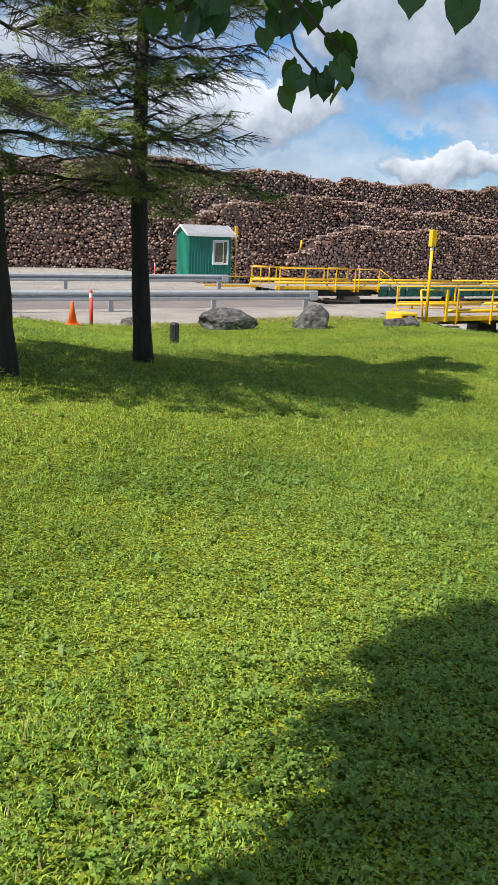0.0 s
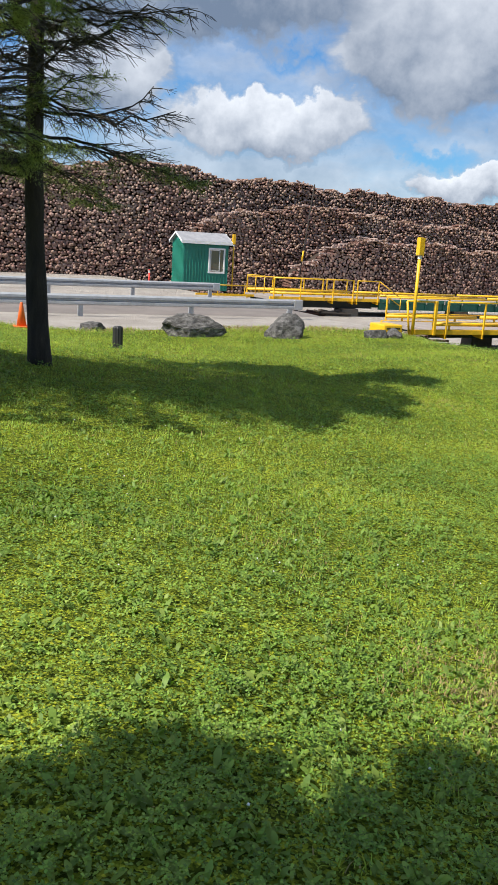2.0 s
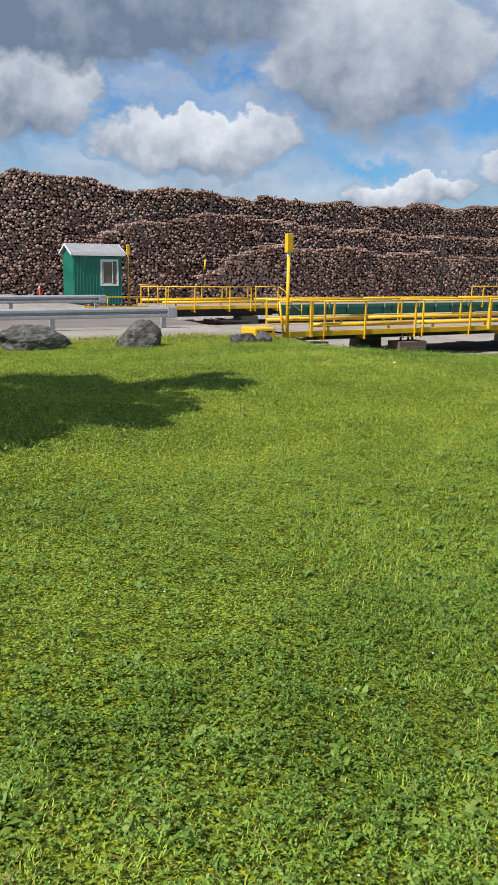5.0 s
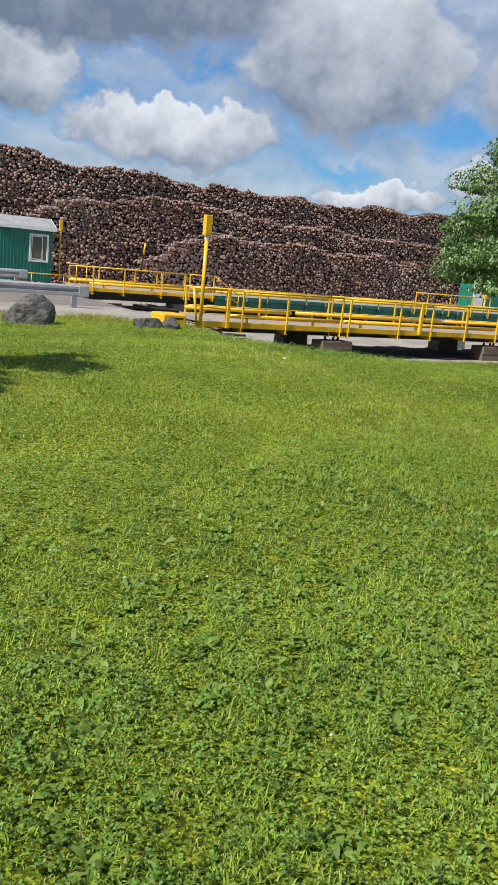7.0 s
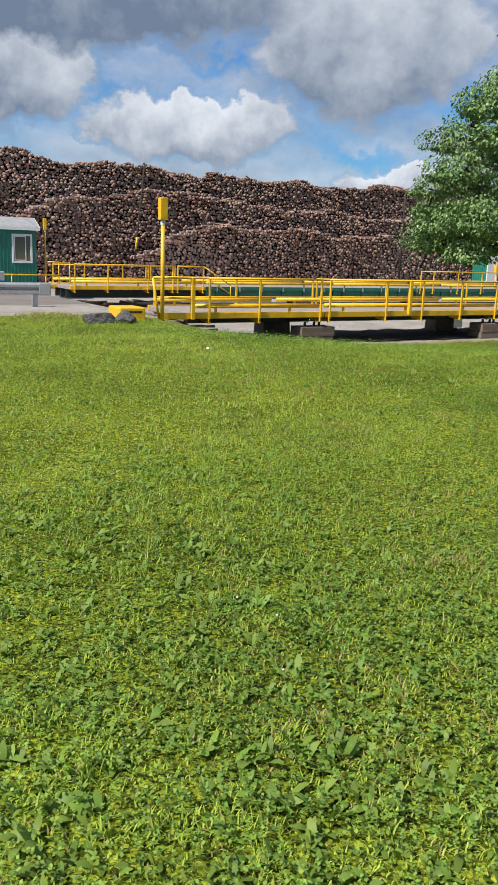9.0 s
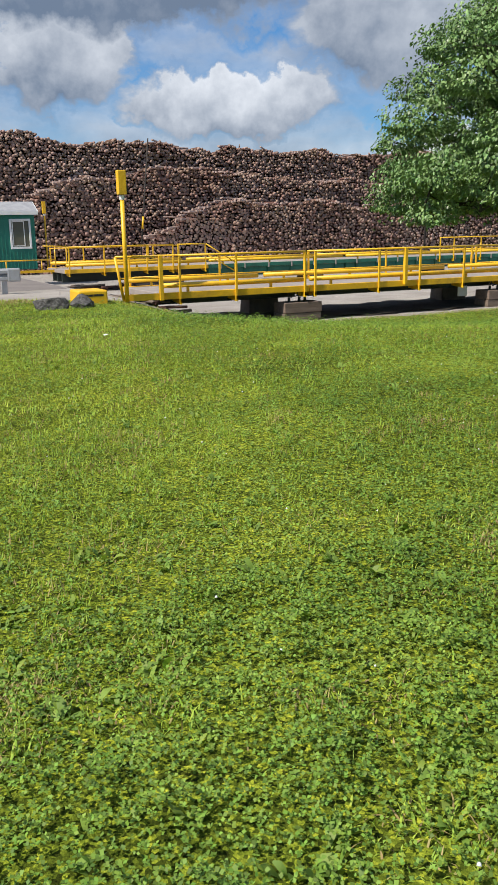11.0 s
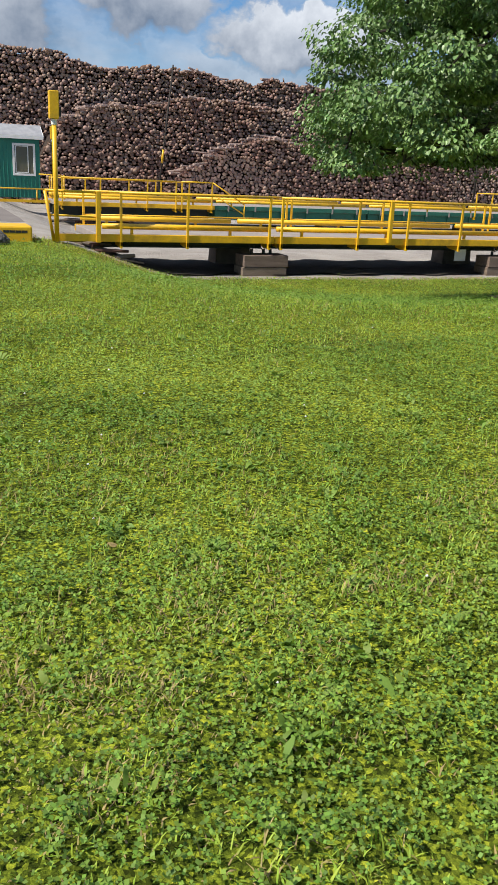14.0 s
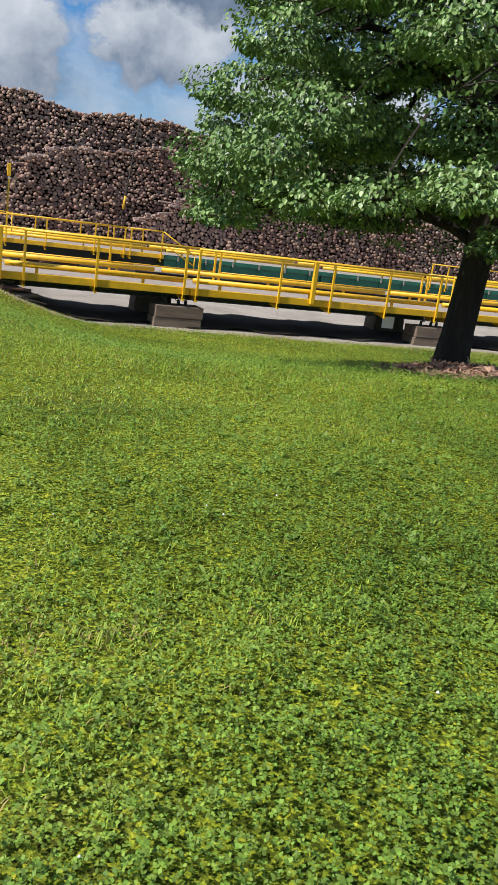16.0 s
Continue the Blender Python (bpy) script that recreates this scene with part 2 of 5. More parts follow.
# ---- mesh helpers ----
class Mesh:
    """Collects vertices and faces of one mesh."""

    def __init__(self):
        self.v, self.f, self.m = [], [], []

    def add(self, verts, faces, mi=0):
        k = len(self.v)
        self.v.extend(tuple(p) for p in verts)
        self.f.extend([tuple(i + k for i in f) for f in faces])
        self.m.extend([mi] * len(faces))

    def box(self, x0, x1, y0, y1, z0, z1, mi=0):
        p = [(x, y, z) for z in (z0, z1) for y in (y0, y1) for x in (x0, x1)]
        self.add(p, [(0, 2, 3, 1), (4, 5, 7, 6), (0, 1, 5, 4), (2, 6, 7, 3), (0, 4, 6, 2), (1, 3, 7, 5)], mi)

    def tube(self, pts, radii, sides=8, caps=True, mi=0):
        pts = [Vector(p) for p in pts]
        k = len(self.v)
        n = len(pts)
        for i, p in enumerate(pts):
            d = (pts[min(i + 1, n - 1)] - pts[max(i - 1, 0)]).normalized()
            a = Vector((0, 0, 1)) if abs(d.z) < 0.9 else Vector((1, 0, 0))
            u = d.cross(a).normalized()
            w = d.cross(u)
            r = radii[i] if isinstance(radii, (list, tuple)) else radii
            for j in range(sides):
                t = 2 * math.pi * j / sides
                self.v.append(tuple(p + u * (r * math.cos(t)) + w * (r * math.sin(t))))
        for i in range(n - 1):
            for j in range(sides):
                a, b = k + i * sides + j, k + i * sides + (j + 1) % sides
                self.f.append((a, b, b + sides, a + sides))
                self.m.append(mi)
        if caps:
            self.f.append(tuple(k + j for j in range(sides))[::-1])
            self.f.append(tuple(k + (n - 1) * sides + j for j in range(sides)))
            self.m.extend([mi, mi])

    def data(self, name, mats, smooth=False):
        me = bpy.data.meshes.new(name)
        me.from_pydata(self.v, [], self.f)
        for m in mats if isinstance(mats, (list, tuple)) else [mats]:
            me.materials.append(m)
        me.polygons.foreach_set("material_index", self.m)
        if smooth:
            me.polygons.foreach_set("use_smooth", [True] * len(self.f))
        me.update()
        return me


def part(name, mesh, mats=None, parent=None, label="", bevel=0.0, smooth=False):
    ob = new(name, mesh.data(name, mats, smooth) if isinstance(mesh, Mesh) else mesh)
    if parent:
        ob.parent = parent
    if bevel:
        b = ob.modifiers.new("bevel", "BEVEL")
        b.width, b.segments, b.limit_method = bevel, 2, "ANGLE"
    return tagged(ob, label)


def thing(name, label, category, group="", at=None, kind=""):
    e = new(name)
    if at is not None:
        e.matrix_world = at
    return tagged(e, label, category, group, kind)


def fast_mesh(name, verts, counts, mat):
    """verts: (n, k, 3) polygons of k corners; counts: faces as tuples over the k corners."""
    n, k = verts.shape[:2]
    me = bpy.data.meshes.new(name)
    me.vertices.add(n * k)
    me.vertices.foreach_set("co", verts.reshape(-1).astype(np.float32))
    pattern = np.concatenate([np.array(f) for f in counts])
    loops = (np.arange(n)[:, None] * k + pattern[None, :]).reshape(-1)
    sizes = np.array([len(f) for f in counts])
    totals = np.tile(sizes, n)
    starts = np.concatenate([[0], np.cumsum(totals)[:-1]])
    me.loops.add(len(loops))
    me.loops.foreach_set("vertex_index", loops.astype(np.int32))
    me.polygons.add(len(totals))
    me.polygons.foreach_set("loop_start", starts.astype(np.int32))
    me.polygons.foreach_set("loop_total", totals.astype(np.int32))
    me.materials.append(mat)
    me.update(calc_edges=True)
    return me


def blades(P, heading, pitch, length, width, bend, shape, twist=None):
    """Leaf strips from points P. shape: half widths along the leaf; returns verts and faces."""
    n, rows = len(P), len(shape)
    h = np.stack([np.cos(heading), np.sin(heading), np.zeros(n)], 1)
    s = np.stack([-np.sin(heading), np.cos(heading), np.zeros(n)], 1)
    up = np.array([0, 0, 1.0])
    if twist is not None:
        s = s * np.cos(twist)[:, None] + up * np.sin(twist)[:, None]
    pos, out = P.copy(), []
    for i in range(rows):
        w = (width * shape[i])[:, None] * s
        out += [pos - w, pos + w]
        a = pitch - bend * i
        pos = pos + (length / (rows - 1))[:, None] * (h * np.cos(a)[:, None] + up * np.sin(a)[:, None])
    return np.stack(out, 1), [(2 * i, 2 * i + 1, 2 * i + 3, 2 * i + 2) for i in range(rows - 1)]


def leaflets(P, heading, pitch, length, half, fold, twist):
    """Four-cornered leaves: foot, two sides lifted by fold, tip."""
    n = len(P)
    h = np.stack([np.cos(heading) * np.cos(pitch), np.sin(heading) * np.cos(pitch), np.sin(pitch)], 1)
    s = np.stack([-np.sin(heading), np.cos(heading), np.zeros(n)], 1)
    s = s * np.cos(twist)[:, None] + np.array([0, 0, 1.0]) * np.sin(twist)[:, None]
    u = np.cross(h, s)
    mid = P + h * (length * 0.5)[:, None] + u * (fold * length)[:, None]
    w = s * half[:, None]
    return np.stack([P, mid - w, P + h * length[:, None], mid + w], 1), [(0, 1, 2, 3)]


def oval_leaves(P, heading, pitch, length, half, fold, twist):
    """Six-cornered leaves folded along the midrib: foot, two corners a side, tip."""
    n = len(P)
    h = np.stack([np.cos(heading) * np.cos(pitch), np.sin(heading) * np.cos(pitch), np.sin(pitch)], 1)
    s = np.stack([-np.sin(heading), np.cos(heading), np.zeros(n)], 1)
    s = s * np.cos(twist)[:, None] + np.array([0, 0, 1.0]) * np.sin(twist)[:, None]
    u = np.cross(h, s) * (fold * length)[:, None]
    w, L = s * half[:, None], h * length[:, None]
    return np.stack([P, P + L * 0.25 + u - w, P + L * 0.65 + u - w * 0.85, P + L, P + L * 0.65 + u + w * 0.85, P + L * 0.25 + u + w], 1), [(0, 1, 2, 3), (0, 3, 4, 5)]


def spikes(P, heading, pitch, length, half, bend):
    """Grass blades of two joints ending in a point."""
    n = len(P)
    flat = np.stack([np.cos(heading), np.sin(heading), np.zeros(n)], 1)
    s = np.stack([-np.sin(heading), np.cos(heading), np.zeros(n)], 1) * half[:, None]
    up = np.array([0, 0, 1.0])
    a = pitch
    mid = P + (flat * np.cos(a)[:, None] + up * np.sin(a)[:, None]) * (length * 0.55)[:, None]
    a = pitch - bend
    tip = mid + (flat * np.cos(a)[:, None] + up * np.sin(a)[:, None]) * (length * 0.45)[:, None]
    return np.stack([P - s, P + s, mid + s * 0.85, mid - s * 0.85, tip], 1), [(0, 1, 2, 3), (3, 2, 4)]


rng = np.random.default_rng(7)


def smooth(a, b, v):
    u = np.clip((v - a) / (b - a), 0, 1)
    return u * u * (3 - 2 * u)


def value_noise(x, y, scale, seed=0):
    """Smooth noise over the plan, 0 to 1."""
    x, y = np.asarray(x) / scale + 31.7 * seed, np.asarray(y) / scale - 17.3 * seed
    out = np.zeros_like(x, dtype=float)
    for k, (a, b, c) in enumerate(((1.0, 0.3, 0.0), (-0.6, 1.1, 1.3), (0.8, -1.2, 2.1), (1.9, 1.1, 0.7), (-1.7, 2.0, 3.9), (2.9, -0.7, 5.1))):
        out += np.sin(a * x + b * y + c + 1.7 * np.sin(0.7 * b * x - 0.9 * a * y + k)) / (1 + 0.5 * k)
    return 0.5 + out / 6.0


def lawn_edge(x):
    return 20.3 + 1.5 * smooth(7, 16, x) - 1.5 * smooth(18.6, 20.6, x) - 0.2 * smooth(22, 30, x) - 0.25 * smooth(22.4, 23.4, x)


def height(x, y):
    lawn = -1.05 - 0.98 * smooth(-1.0, 11.5, x) + 0.10 * smooth(13, 19, x) * (1 - smooth(5, 12, y)) - 0.36 * smooth(9, 19, y) \
        - 0.82 * smooth(18.8, 23.2, x) * smooth(6.8, 18.0, y)
    yard = -2.41 - 0.8 * smooth(19.9, 23.0, x)
    k = smooth(19.3, 20.8, y)
    z = lawn * (1 - k) + yard * k
    z = z + 0.05 * (value_noise(x, y, 2.6, 3) - 0.5) * (1 - k)
    return z


def ground_z(x, y):
    return float(height(np.array([x]), np.array([y]))[0])


# ---- ground ----
def ground_mat():
    m, nt, b, co = base_mat("lawn_and_yard")
    at = nt.nodes.new("ShaderNodeAttribute")
    at.attribute_name = "lawn"
    edge = mathn(nt, "ADD", at.outputs["Fac"], mathn(nt, "MULTIPLY", mathn(nt, "SUBTRACT", noise_tex(nt, co, 2.2, 6, 0.7), 0.5), 1.1))
    mask = ramp(nt, edge, [(0.42, (0, 0, 0)), (0.58, (1, 1, 1))])
    turf = ramp(nt, mathn(nt, "ADD", mathn(nt, "MULTIPLY", noise_tex(nt, co, 0.5, 6, 0.65, 0.4), 0.35), mathn(nt, "MULTIPLY", noise_tex(nt, co, 28, 5, 0.75), 0.65)),
                [(0.36, (0.03, 0.046, 0.005)), (0.5, (0.125, 0.168, 0.016)), (0.64, (0.27, 0.315, 0.033))])
    leafy = nt.nodes.new("ShaderNodeTexVoronoi")
    leafy.inputs["Scale"].default_value, leafy.inputs["Randomness"].default_value = 95.0, 1.0
    nt.links.new(co, leafy.inputs["Vector"])
    cell = nt.nodes.new("ShaderNodeSeparateColor")
    nt.links.new(leafy.outputs["Color"], cell.inputs[0])
    turf = mixc(nt, 1.0, turf, ramp(nt, cell.outputs[0], [(0.0, (0.25, 0.25, 0.3)), (0.45, (0.75, 0.75, 0.75)), (0.8, (1.7, 1.6, 1.5)), (1.0, (2.5, 2.1, 1.8))]), "MULTIPLY")
    dryn = ramp(nt, noise_tex(nt, co, 0.9, 5, 0.7, 0.5), [(0.6, (0, 0, 0)), (0.8, (0.5, 0.5, 0.5))])
    turf = mixc(nt, dryn, turf, (0.1, 0.085, 0.03))
    grit = mathn(nt, "ADD", mathn(nt, "MULTIPLY", noise_tex(nt, co, 0.6, 6, 0.65, 0.6), 0.6), mathn(nt, "MULTIPLY", noise_tex(nt, co, 55, 3, 0.8), 0.4))
    yard = ramp(nt, grit, [(0.3, (0.23, 0.2, 0.18)), (0.5, (0.36, 0.325, 0.295)), (0.72, (0.5, 0.455, 0.415))])
    col = mixc(nt, mask, yard, turf)
    nt.links.new(col, b.inputs["Base Color"])
    b.inputs["Roughness"].default_value = 1.0
    b.inputs["Specular IOR Level"].default_value = 0.08
    bump(nt, b, mathn(nt, "ADD", noise_tex(nt, co, 70, 4, 0.8), cell.outputs[1]), 0.7, 0.02)
    return m


def build_ground():
    def axis(a, b, step, far):
        core = np.arange(a, b + step / 2, step)
        grow = np.cumsum(step * 1.6 ** np.arange(1, 40))
        grow = grow[grow < far]
        return np.concatenate([(a - grow)[::-1], core, b + grow])
    xs, ys = axis(-8, 64, 0.4, 2500), axis(-8, 62, 0.4, 2500)
    X, Y = np.meshgrid(xs, ys)
    Z = height(X, Y)
    nx, ny = len(xs), len(ys)
    me = bpy.data.meshes.new("ground")
    V = np.stack([X, Y, Z], 2).reshape(-1, 3)
    i = (np.arange(ny - 1)[:, None] * nx + np.arange(nx - 1)[None, :]).reshape(-1)
    F = np.stack([i, i + 1, i + nx + 1, i + nx], 1)
    me.from_pydata(V.tolist(), [], F.tolist())
    me.polygons.foreach_set("use_smooth", [True] * len(F))
    at = me.attributes.new("lawn", "FLOAT", "POINT")
    at.data.foreach_set("value", np.clip((lawn_edge(X) - Y) / 1.2 + 0.5, 0, 1).reshape(-1).astype(np.float32))
    me.materials.append(ground_mat())
    tagged(new("ground", me), "sloping mown lawn running down to a pale gravelly asphalt yard", "ground", kind="structure")


build_ground()


def yard_road():
    """Worn asphalt lane between the two guard rails."""
    m = Mesh()
    xs, ys = np.linspace(-40, 20.0, 61), (25.9, 27.0, 30.0, 33.0, 34.4)
    for i, b in enumerate(ys):
        for a in xs:
            w = 0.12 * math.sin(a * 1.7 + i) if i in (0, 4) else 0.0
            m.v.append((a, b + w, -2.41 + (0.03 if 0 < i < 4 else 0.004)))
    n = len(xs)
    m.f = [(j * n + i, j * n + i + 1, (j + 1) * n + i + 1, (j + 1) * n + i) for j in range(len(ys) - 1) for i in range(n - 1)]
    m.m = [0] * len(m.f)
    tagged(part("road", m, ASPHALT, smooth=True), "worn brownish grey asphalt lane between the guard rails", "road", kind="structure")


yard_road()


# ---- weighbridges ----
def rail_post(x, y, top, out, thick=0.05):
    """A post bolted to the deck's side, with its bracket below; out: -1 toward the lawn, 1 away."""
    m = Mesh()
    m.box(x - thick / 2, x + thick / 2, y - thick / 2, y + thick / 2, DECK - 0.24, top)
    a, c, w = y + out * 0.025, y - out * 0.5, 0.026
    m.add([(x - w, a, DECK - 0.29), (x - w, a, DECK - 0.152), (x - w, c, DECK - 0.152), (x - w, c, DECK - 0.24),
           (x + w, a, DECK - 0.29), (x + w, a, DECK - 0.152), (x + w, c, DECK - 0.152), (x + w, c, DECK - 0.24)],
          [(0, 1, 2, 3), (7, 6, 5, 4), (0, 4, 5, 1), (1, 5, 6, 2), (2, 6, 7, 3), (3, 7, 4, 0)])
    return m


DECK, RAIL = -2.28, -1.36


def weighbridge(y0, width, x0, x1, joints, rails, label, beam, beam_depth, edge, inset, ribs=()):
    root = thing("weighbridge", label, "weighbridge", "parallel weighbridges")
    y1 = y0 + width
    cuts = [x0, *joints, x1]
    for a, b in zip(cuts, cuts[1:]):
        m = Mesh()
        m.box(a + 0.02, b - 0.02, y0 + 0.1, y1 - 0.1, DECK - 0.16, DECK)
        part("deck_slab", m, DECK_CONC, root, "pale worn concrete deck slab", bevel=0.015)
        for y in (y0, y1 - 0.1):
            m = Mesh()
            m.box(a + 0.01, b - 0.01, y, y + 0.1, DECK - 0.15, DECK + 0.015)
            part("edge_beam", m, YELLOW if a < edge else beam, root, bevel=0.01)
        deep = a < edge
        for y in (y0 + (0.72 if deep else inset), y0 + width * 0.5, y1 - (0.82 if deep else inset + 0.1)):
            m = Mesh()
            m.box(a + 0.05, b - 0.05, y, y + 0.1, DECK - beam_depth, DECK - 0.161)
            m.box(a + 0.05, b - 0.05, y - 0.06, y + 0.16, DECK - beam_depth - 0.02, DECK - beam_depth)
            part("girder", m, DARK_STEEL if deep else beam, root, "dark green steel girder")
    for x in ribs:
        m = Mesh()
        m.box(x - 0.03, x + 0.03, y0 - 0.03, y0 - 0.001, DECK - 0.2, DECK + 0.01)
        part("bracket", m, DECK_CONC, root, "pale bracket on the girder's side")
        m = Mesh()
        m.box(x - 0.018, x + 0.018, y0 + inset - 0.06, y0 + inset - 0.001, DECK - beam_depth, DECK - 0.17)
        part("stiffener", m, beam, root)
    for y in (y0 + 0.2, y1 - 0.2):
        for a, b in zip(cuts, cuts[1:]):
            m = Mesh()
            m.tube([(a + 0.12, y, DECK + 0.18), (b - 0.1, y, DECK + 0.17)], 0.064, 12)
            part("guide_pipe", m, YELLOW, root, "thick yellow guide pipe along the deck edge", smooth=True)
            k = a + 0.8
            while k < b:
                m = Mesh()
                m.box(k - 0.03, k + 0.03, y - 0.03, y + 0.03, DECK - 0.01, DECK + 0.16)
                part("pipe_stand", m, YELLOW, root)
                k += 2.4
    for side, sections in rails:
        y, out, top = (y0 - 0.03, -1, RAIL) if side == 0 else (y1 + 0.03, 1, RAIL - 0.09)
        for xs in sections:
            for x in xs:
                part("rail_post", rail_post(x, y, top, out), YELLOW, root)
            m = Mesh()
            m.tube([(xs[0] - 0.03, y, top), (xs[-1] + 0.03, y, top)], 0.027, 8)
            part("top_rail", m, YELLOW, root, smooth=True)
            if side == 1:
                m = Mesh()
                m.tube([(xs[0] - 0.03, y, DECK + 0.25), (xs[-1] + 0.03, y, DECK + 0.25)], 0.018, 8)
                part("lower_rail", m, YELLOW, root, smooth=True)
    return root


def block(x, y, w, d, z0, z1):
    """Cast concrete footing block, wider at its foot."""
    m = Mesh()
    t = 0.03
    p = [(x - t, y - t, z0), (x + w + t, y - t, z0), (x + w + t, y + d + t, z0), (x - t, y + d + t, z0),
         (x, y, z1), (x + w, y, z1), (x + w, y + d, z1), (x, y + d, z1)]
    m.add(p, [(0, 3, 2, 1), (4, 5, 6, 7), (0, 1, 5, 4), (1, 2, 6, 5), (2, 3, 7, 6), (3, 0, 4, 7)])
    ob = part("concrete_block", m, CONCRETE, bevel=0.03)
    return tagged(ob, "weathered concrete footing block under the weighbridge", "block", "footing blocks")


NEAR_Y, FAR_Y, WIDE = 20.5, 35.5, 3.1
far_side_posts = [[21.2, 24.0, 26.9], [27.05, 30.0, 33.6], [33.8, 36.9, 40.0]]
near_posts = [[21.45, 23.02, 25.08], [25.4, 27.5, 28.93, 30.55, 32.1], [32.5, 34.4, 36.2, 38.0, 39.6]]
near_bridge = weighbridge(NEAR_Y, WIDE, 20.95, 48.0, [25.24, 32.3, 39.7], [(0, near_posts), (1, far_side_posts)],
            "yellow-railed truck weighbridge with pale concrete deck on blocks", DARK_STEEL, 0.31, 99, 0.62)
far_posts = [[22.6, 24.1, 26.0, 27.2], [27.45, 28.75]]
far_right = [[41.9, 42.8, 44.6, 46.4, 47.9]]
weighbridge(FAR_Y, WIDE, 22.4, 60.0, [28.9, 36.2, 43.5, 50.8], [(0, far_posts + far_right), (1, far_posts)],
            "second truck weighbridge with green side girders and yellow rails", GREEN_STEEL, 0.52, 25, 0.12, [29.5 + 1.22 * i for i in range(24)])


def footing(x, y, w, d, z0, z1, courses):
    """Squared timbers laid in courses under a joint of the deck."""
    root = thing("timber_footing", "weathered brown timber cribbing under the weighbridge joint", "footing", "footing cribs")
    h = (z1 - z0) / courses
    for i in range(courses):
        o = 0.025 * ((i * 7) % 3 - 1)
        m = Mesh()
        m.box(x + o, x + w + o, y + 0.5 * abs(o), y + d, z0 + i * h, z0 + (i + 1) * h - 0.008)
        part("timber", m, TIMBER, root, bevel=0.014)


for x in (24.46, 31.6, 39.2):
    g = ground_z(x, NEAR_Y + 0.3)
    footing(x, NEAR_Y - 0.02, 1.16, 0.62, g - 0.06, -2.7, 2)
    block(x + 0.1, NEAR_Y + 2.3, 0.95, 0.6, g - 0.05, DECK - 0.34)
    for k in (0.3, 0.62, 0.8):
        m = Mesh()
        m.tube([(x + k, NEAR_Y + 0.3, -2.715), (x + k, NEAR_Y + 0.3, -2.585)], [0.045, 0.035], 10)
        part("bearing", m, DARK_STEEL, near_bridge, "dark steel bearing stub")
    for k in (0.2, 0.5, 0.95):
        m = Mesh()
        m.tube([(x + k + 0.07 * math.cos(t), NEAR_Y + 0.05, -2.45 - 0.13 * math.sin(t)) for t in np.linspace(-0.5, math.pi + 0.5, 9)], 0.011, 6)
        part("hose_loop", m, BLACK, near_bridge, "black hose looped below the deck joint")
m = Mesh()
m.box(30.86, 31.22, NEAR_Y + 0.55, NEAR_Y + 0.57, -2.88, -2.57)
part("plate", m, WHITE, near_bridge, "white plate hung below the girder", bevel=0.004)


def shade_strip():
    """Near-black sheet over the yard: the deck's shade put into its colour."""
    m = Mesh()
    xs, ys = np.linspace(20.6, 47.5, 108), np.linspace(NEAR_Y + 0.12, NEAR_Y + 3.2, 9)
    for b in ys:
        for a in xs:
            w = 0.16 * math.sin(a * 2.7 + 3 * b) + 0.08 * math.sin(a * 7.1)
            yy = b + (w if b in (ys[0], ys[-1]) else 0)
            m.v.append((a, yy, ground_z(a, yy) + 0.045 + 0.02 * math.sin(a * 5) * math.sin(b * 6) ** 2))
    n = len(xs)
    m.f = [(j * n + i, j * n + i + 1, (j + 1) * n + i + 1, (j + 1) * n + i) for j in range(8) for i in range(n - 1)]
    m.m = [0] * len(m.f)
    tagged(part("painted_shade", m, DECK_SHADE, smooth=True), "dark sheet painting in the shade beneath the weighbridge deck", "soil", kind="structure")


shade_strip()


def abutment():
    """Rough earth-stained concrete wall, added to block light at the near deck's open end."""
    m = Mesh()
    m.box(20.35, 20.95, NEAR_Y + 0.25, NEAR_Y + 3.0, -3.3, DECK - 0.2)
    tagged(part("abutment", m, CONCRETE, bevel=0.03), "stained concrete wall added to block light under the weighbridge end", "abutment")


abutment()
for x in (26.8, 34.1, 41.5, 49.0):
    g = ground_z(x, FAR_Y + 0.3)
    block(x, FAR_Y + 0.3, 1.0, 0.8, g - 0.05, DECK - 0.54)


# ---- tall yellow posts ----
def signal_post(x, y, top, label, k=1.0):
    root = thing("signal_post", label, "post", "yellow posts")
    m = Mesh()
    g = -2.42
    m.tube([(x, y, g), (x, y, top - 0.62)], 0.052 * k, 12)
    part("pole", m, YELLOW, root, smooth=True)
    m = Mesh()
    m.tube([(x, y, top - 0.66), (x, y, top - 0.56)], 0.062 * k, 12)
    part("collar", m, WHITE, root)
    m = Mesh()
    m.box(x - 0.1 * k, x + 0.1 * k, y - 0.09 * k, y + 0.09 * k, top - 0.55, top)
    part("lamp_box", m, YELLOW, root, bevel=0.015)
    m = Mesh()
    m.box(x + 0.1 * k, x + 0.16 * k, y + 0.0, y + 0.08 * k, top - 0.5, top - 0.3)
    part("visor", m, BLACK, root, bevel=0.01)
    return root


signal_post(20.0, 20.33, 0.63, "tall yellow steel post with a yellow box on top")
signal_post(23.3, 42.2, 0.68, "slim yellow steel post with a yellow box on top", 0.8)


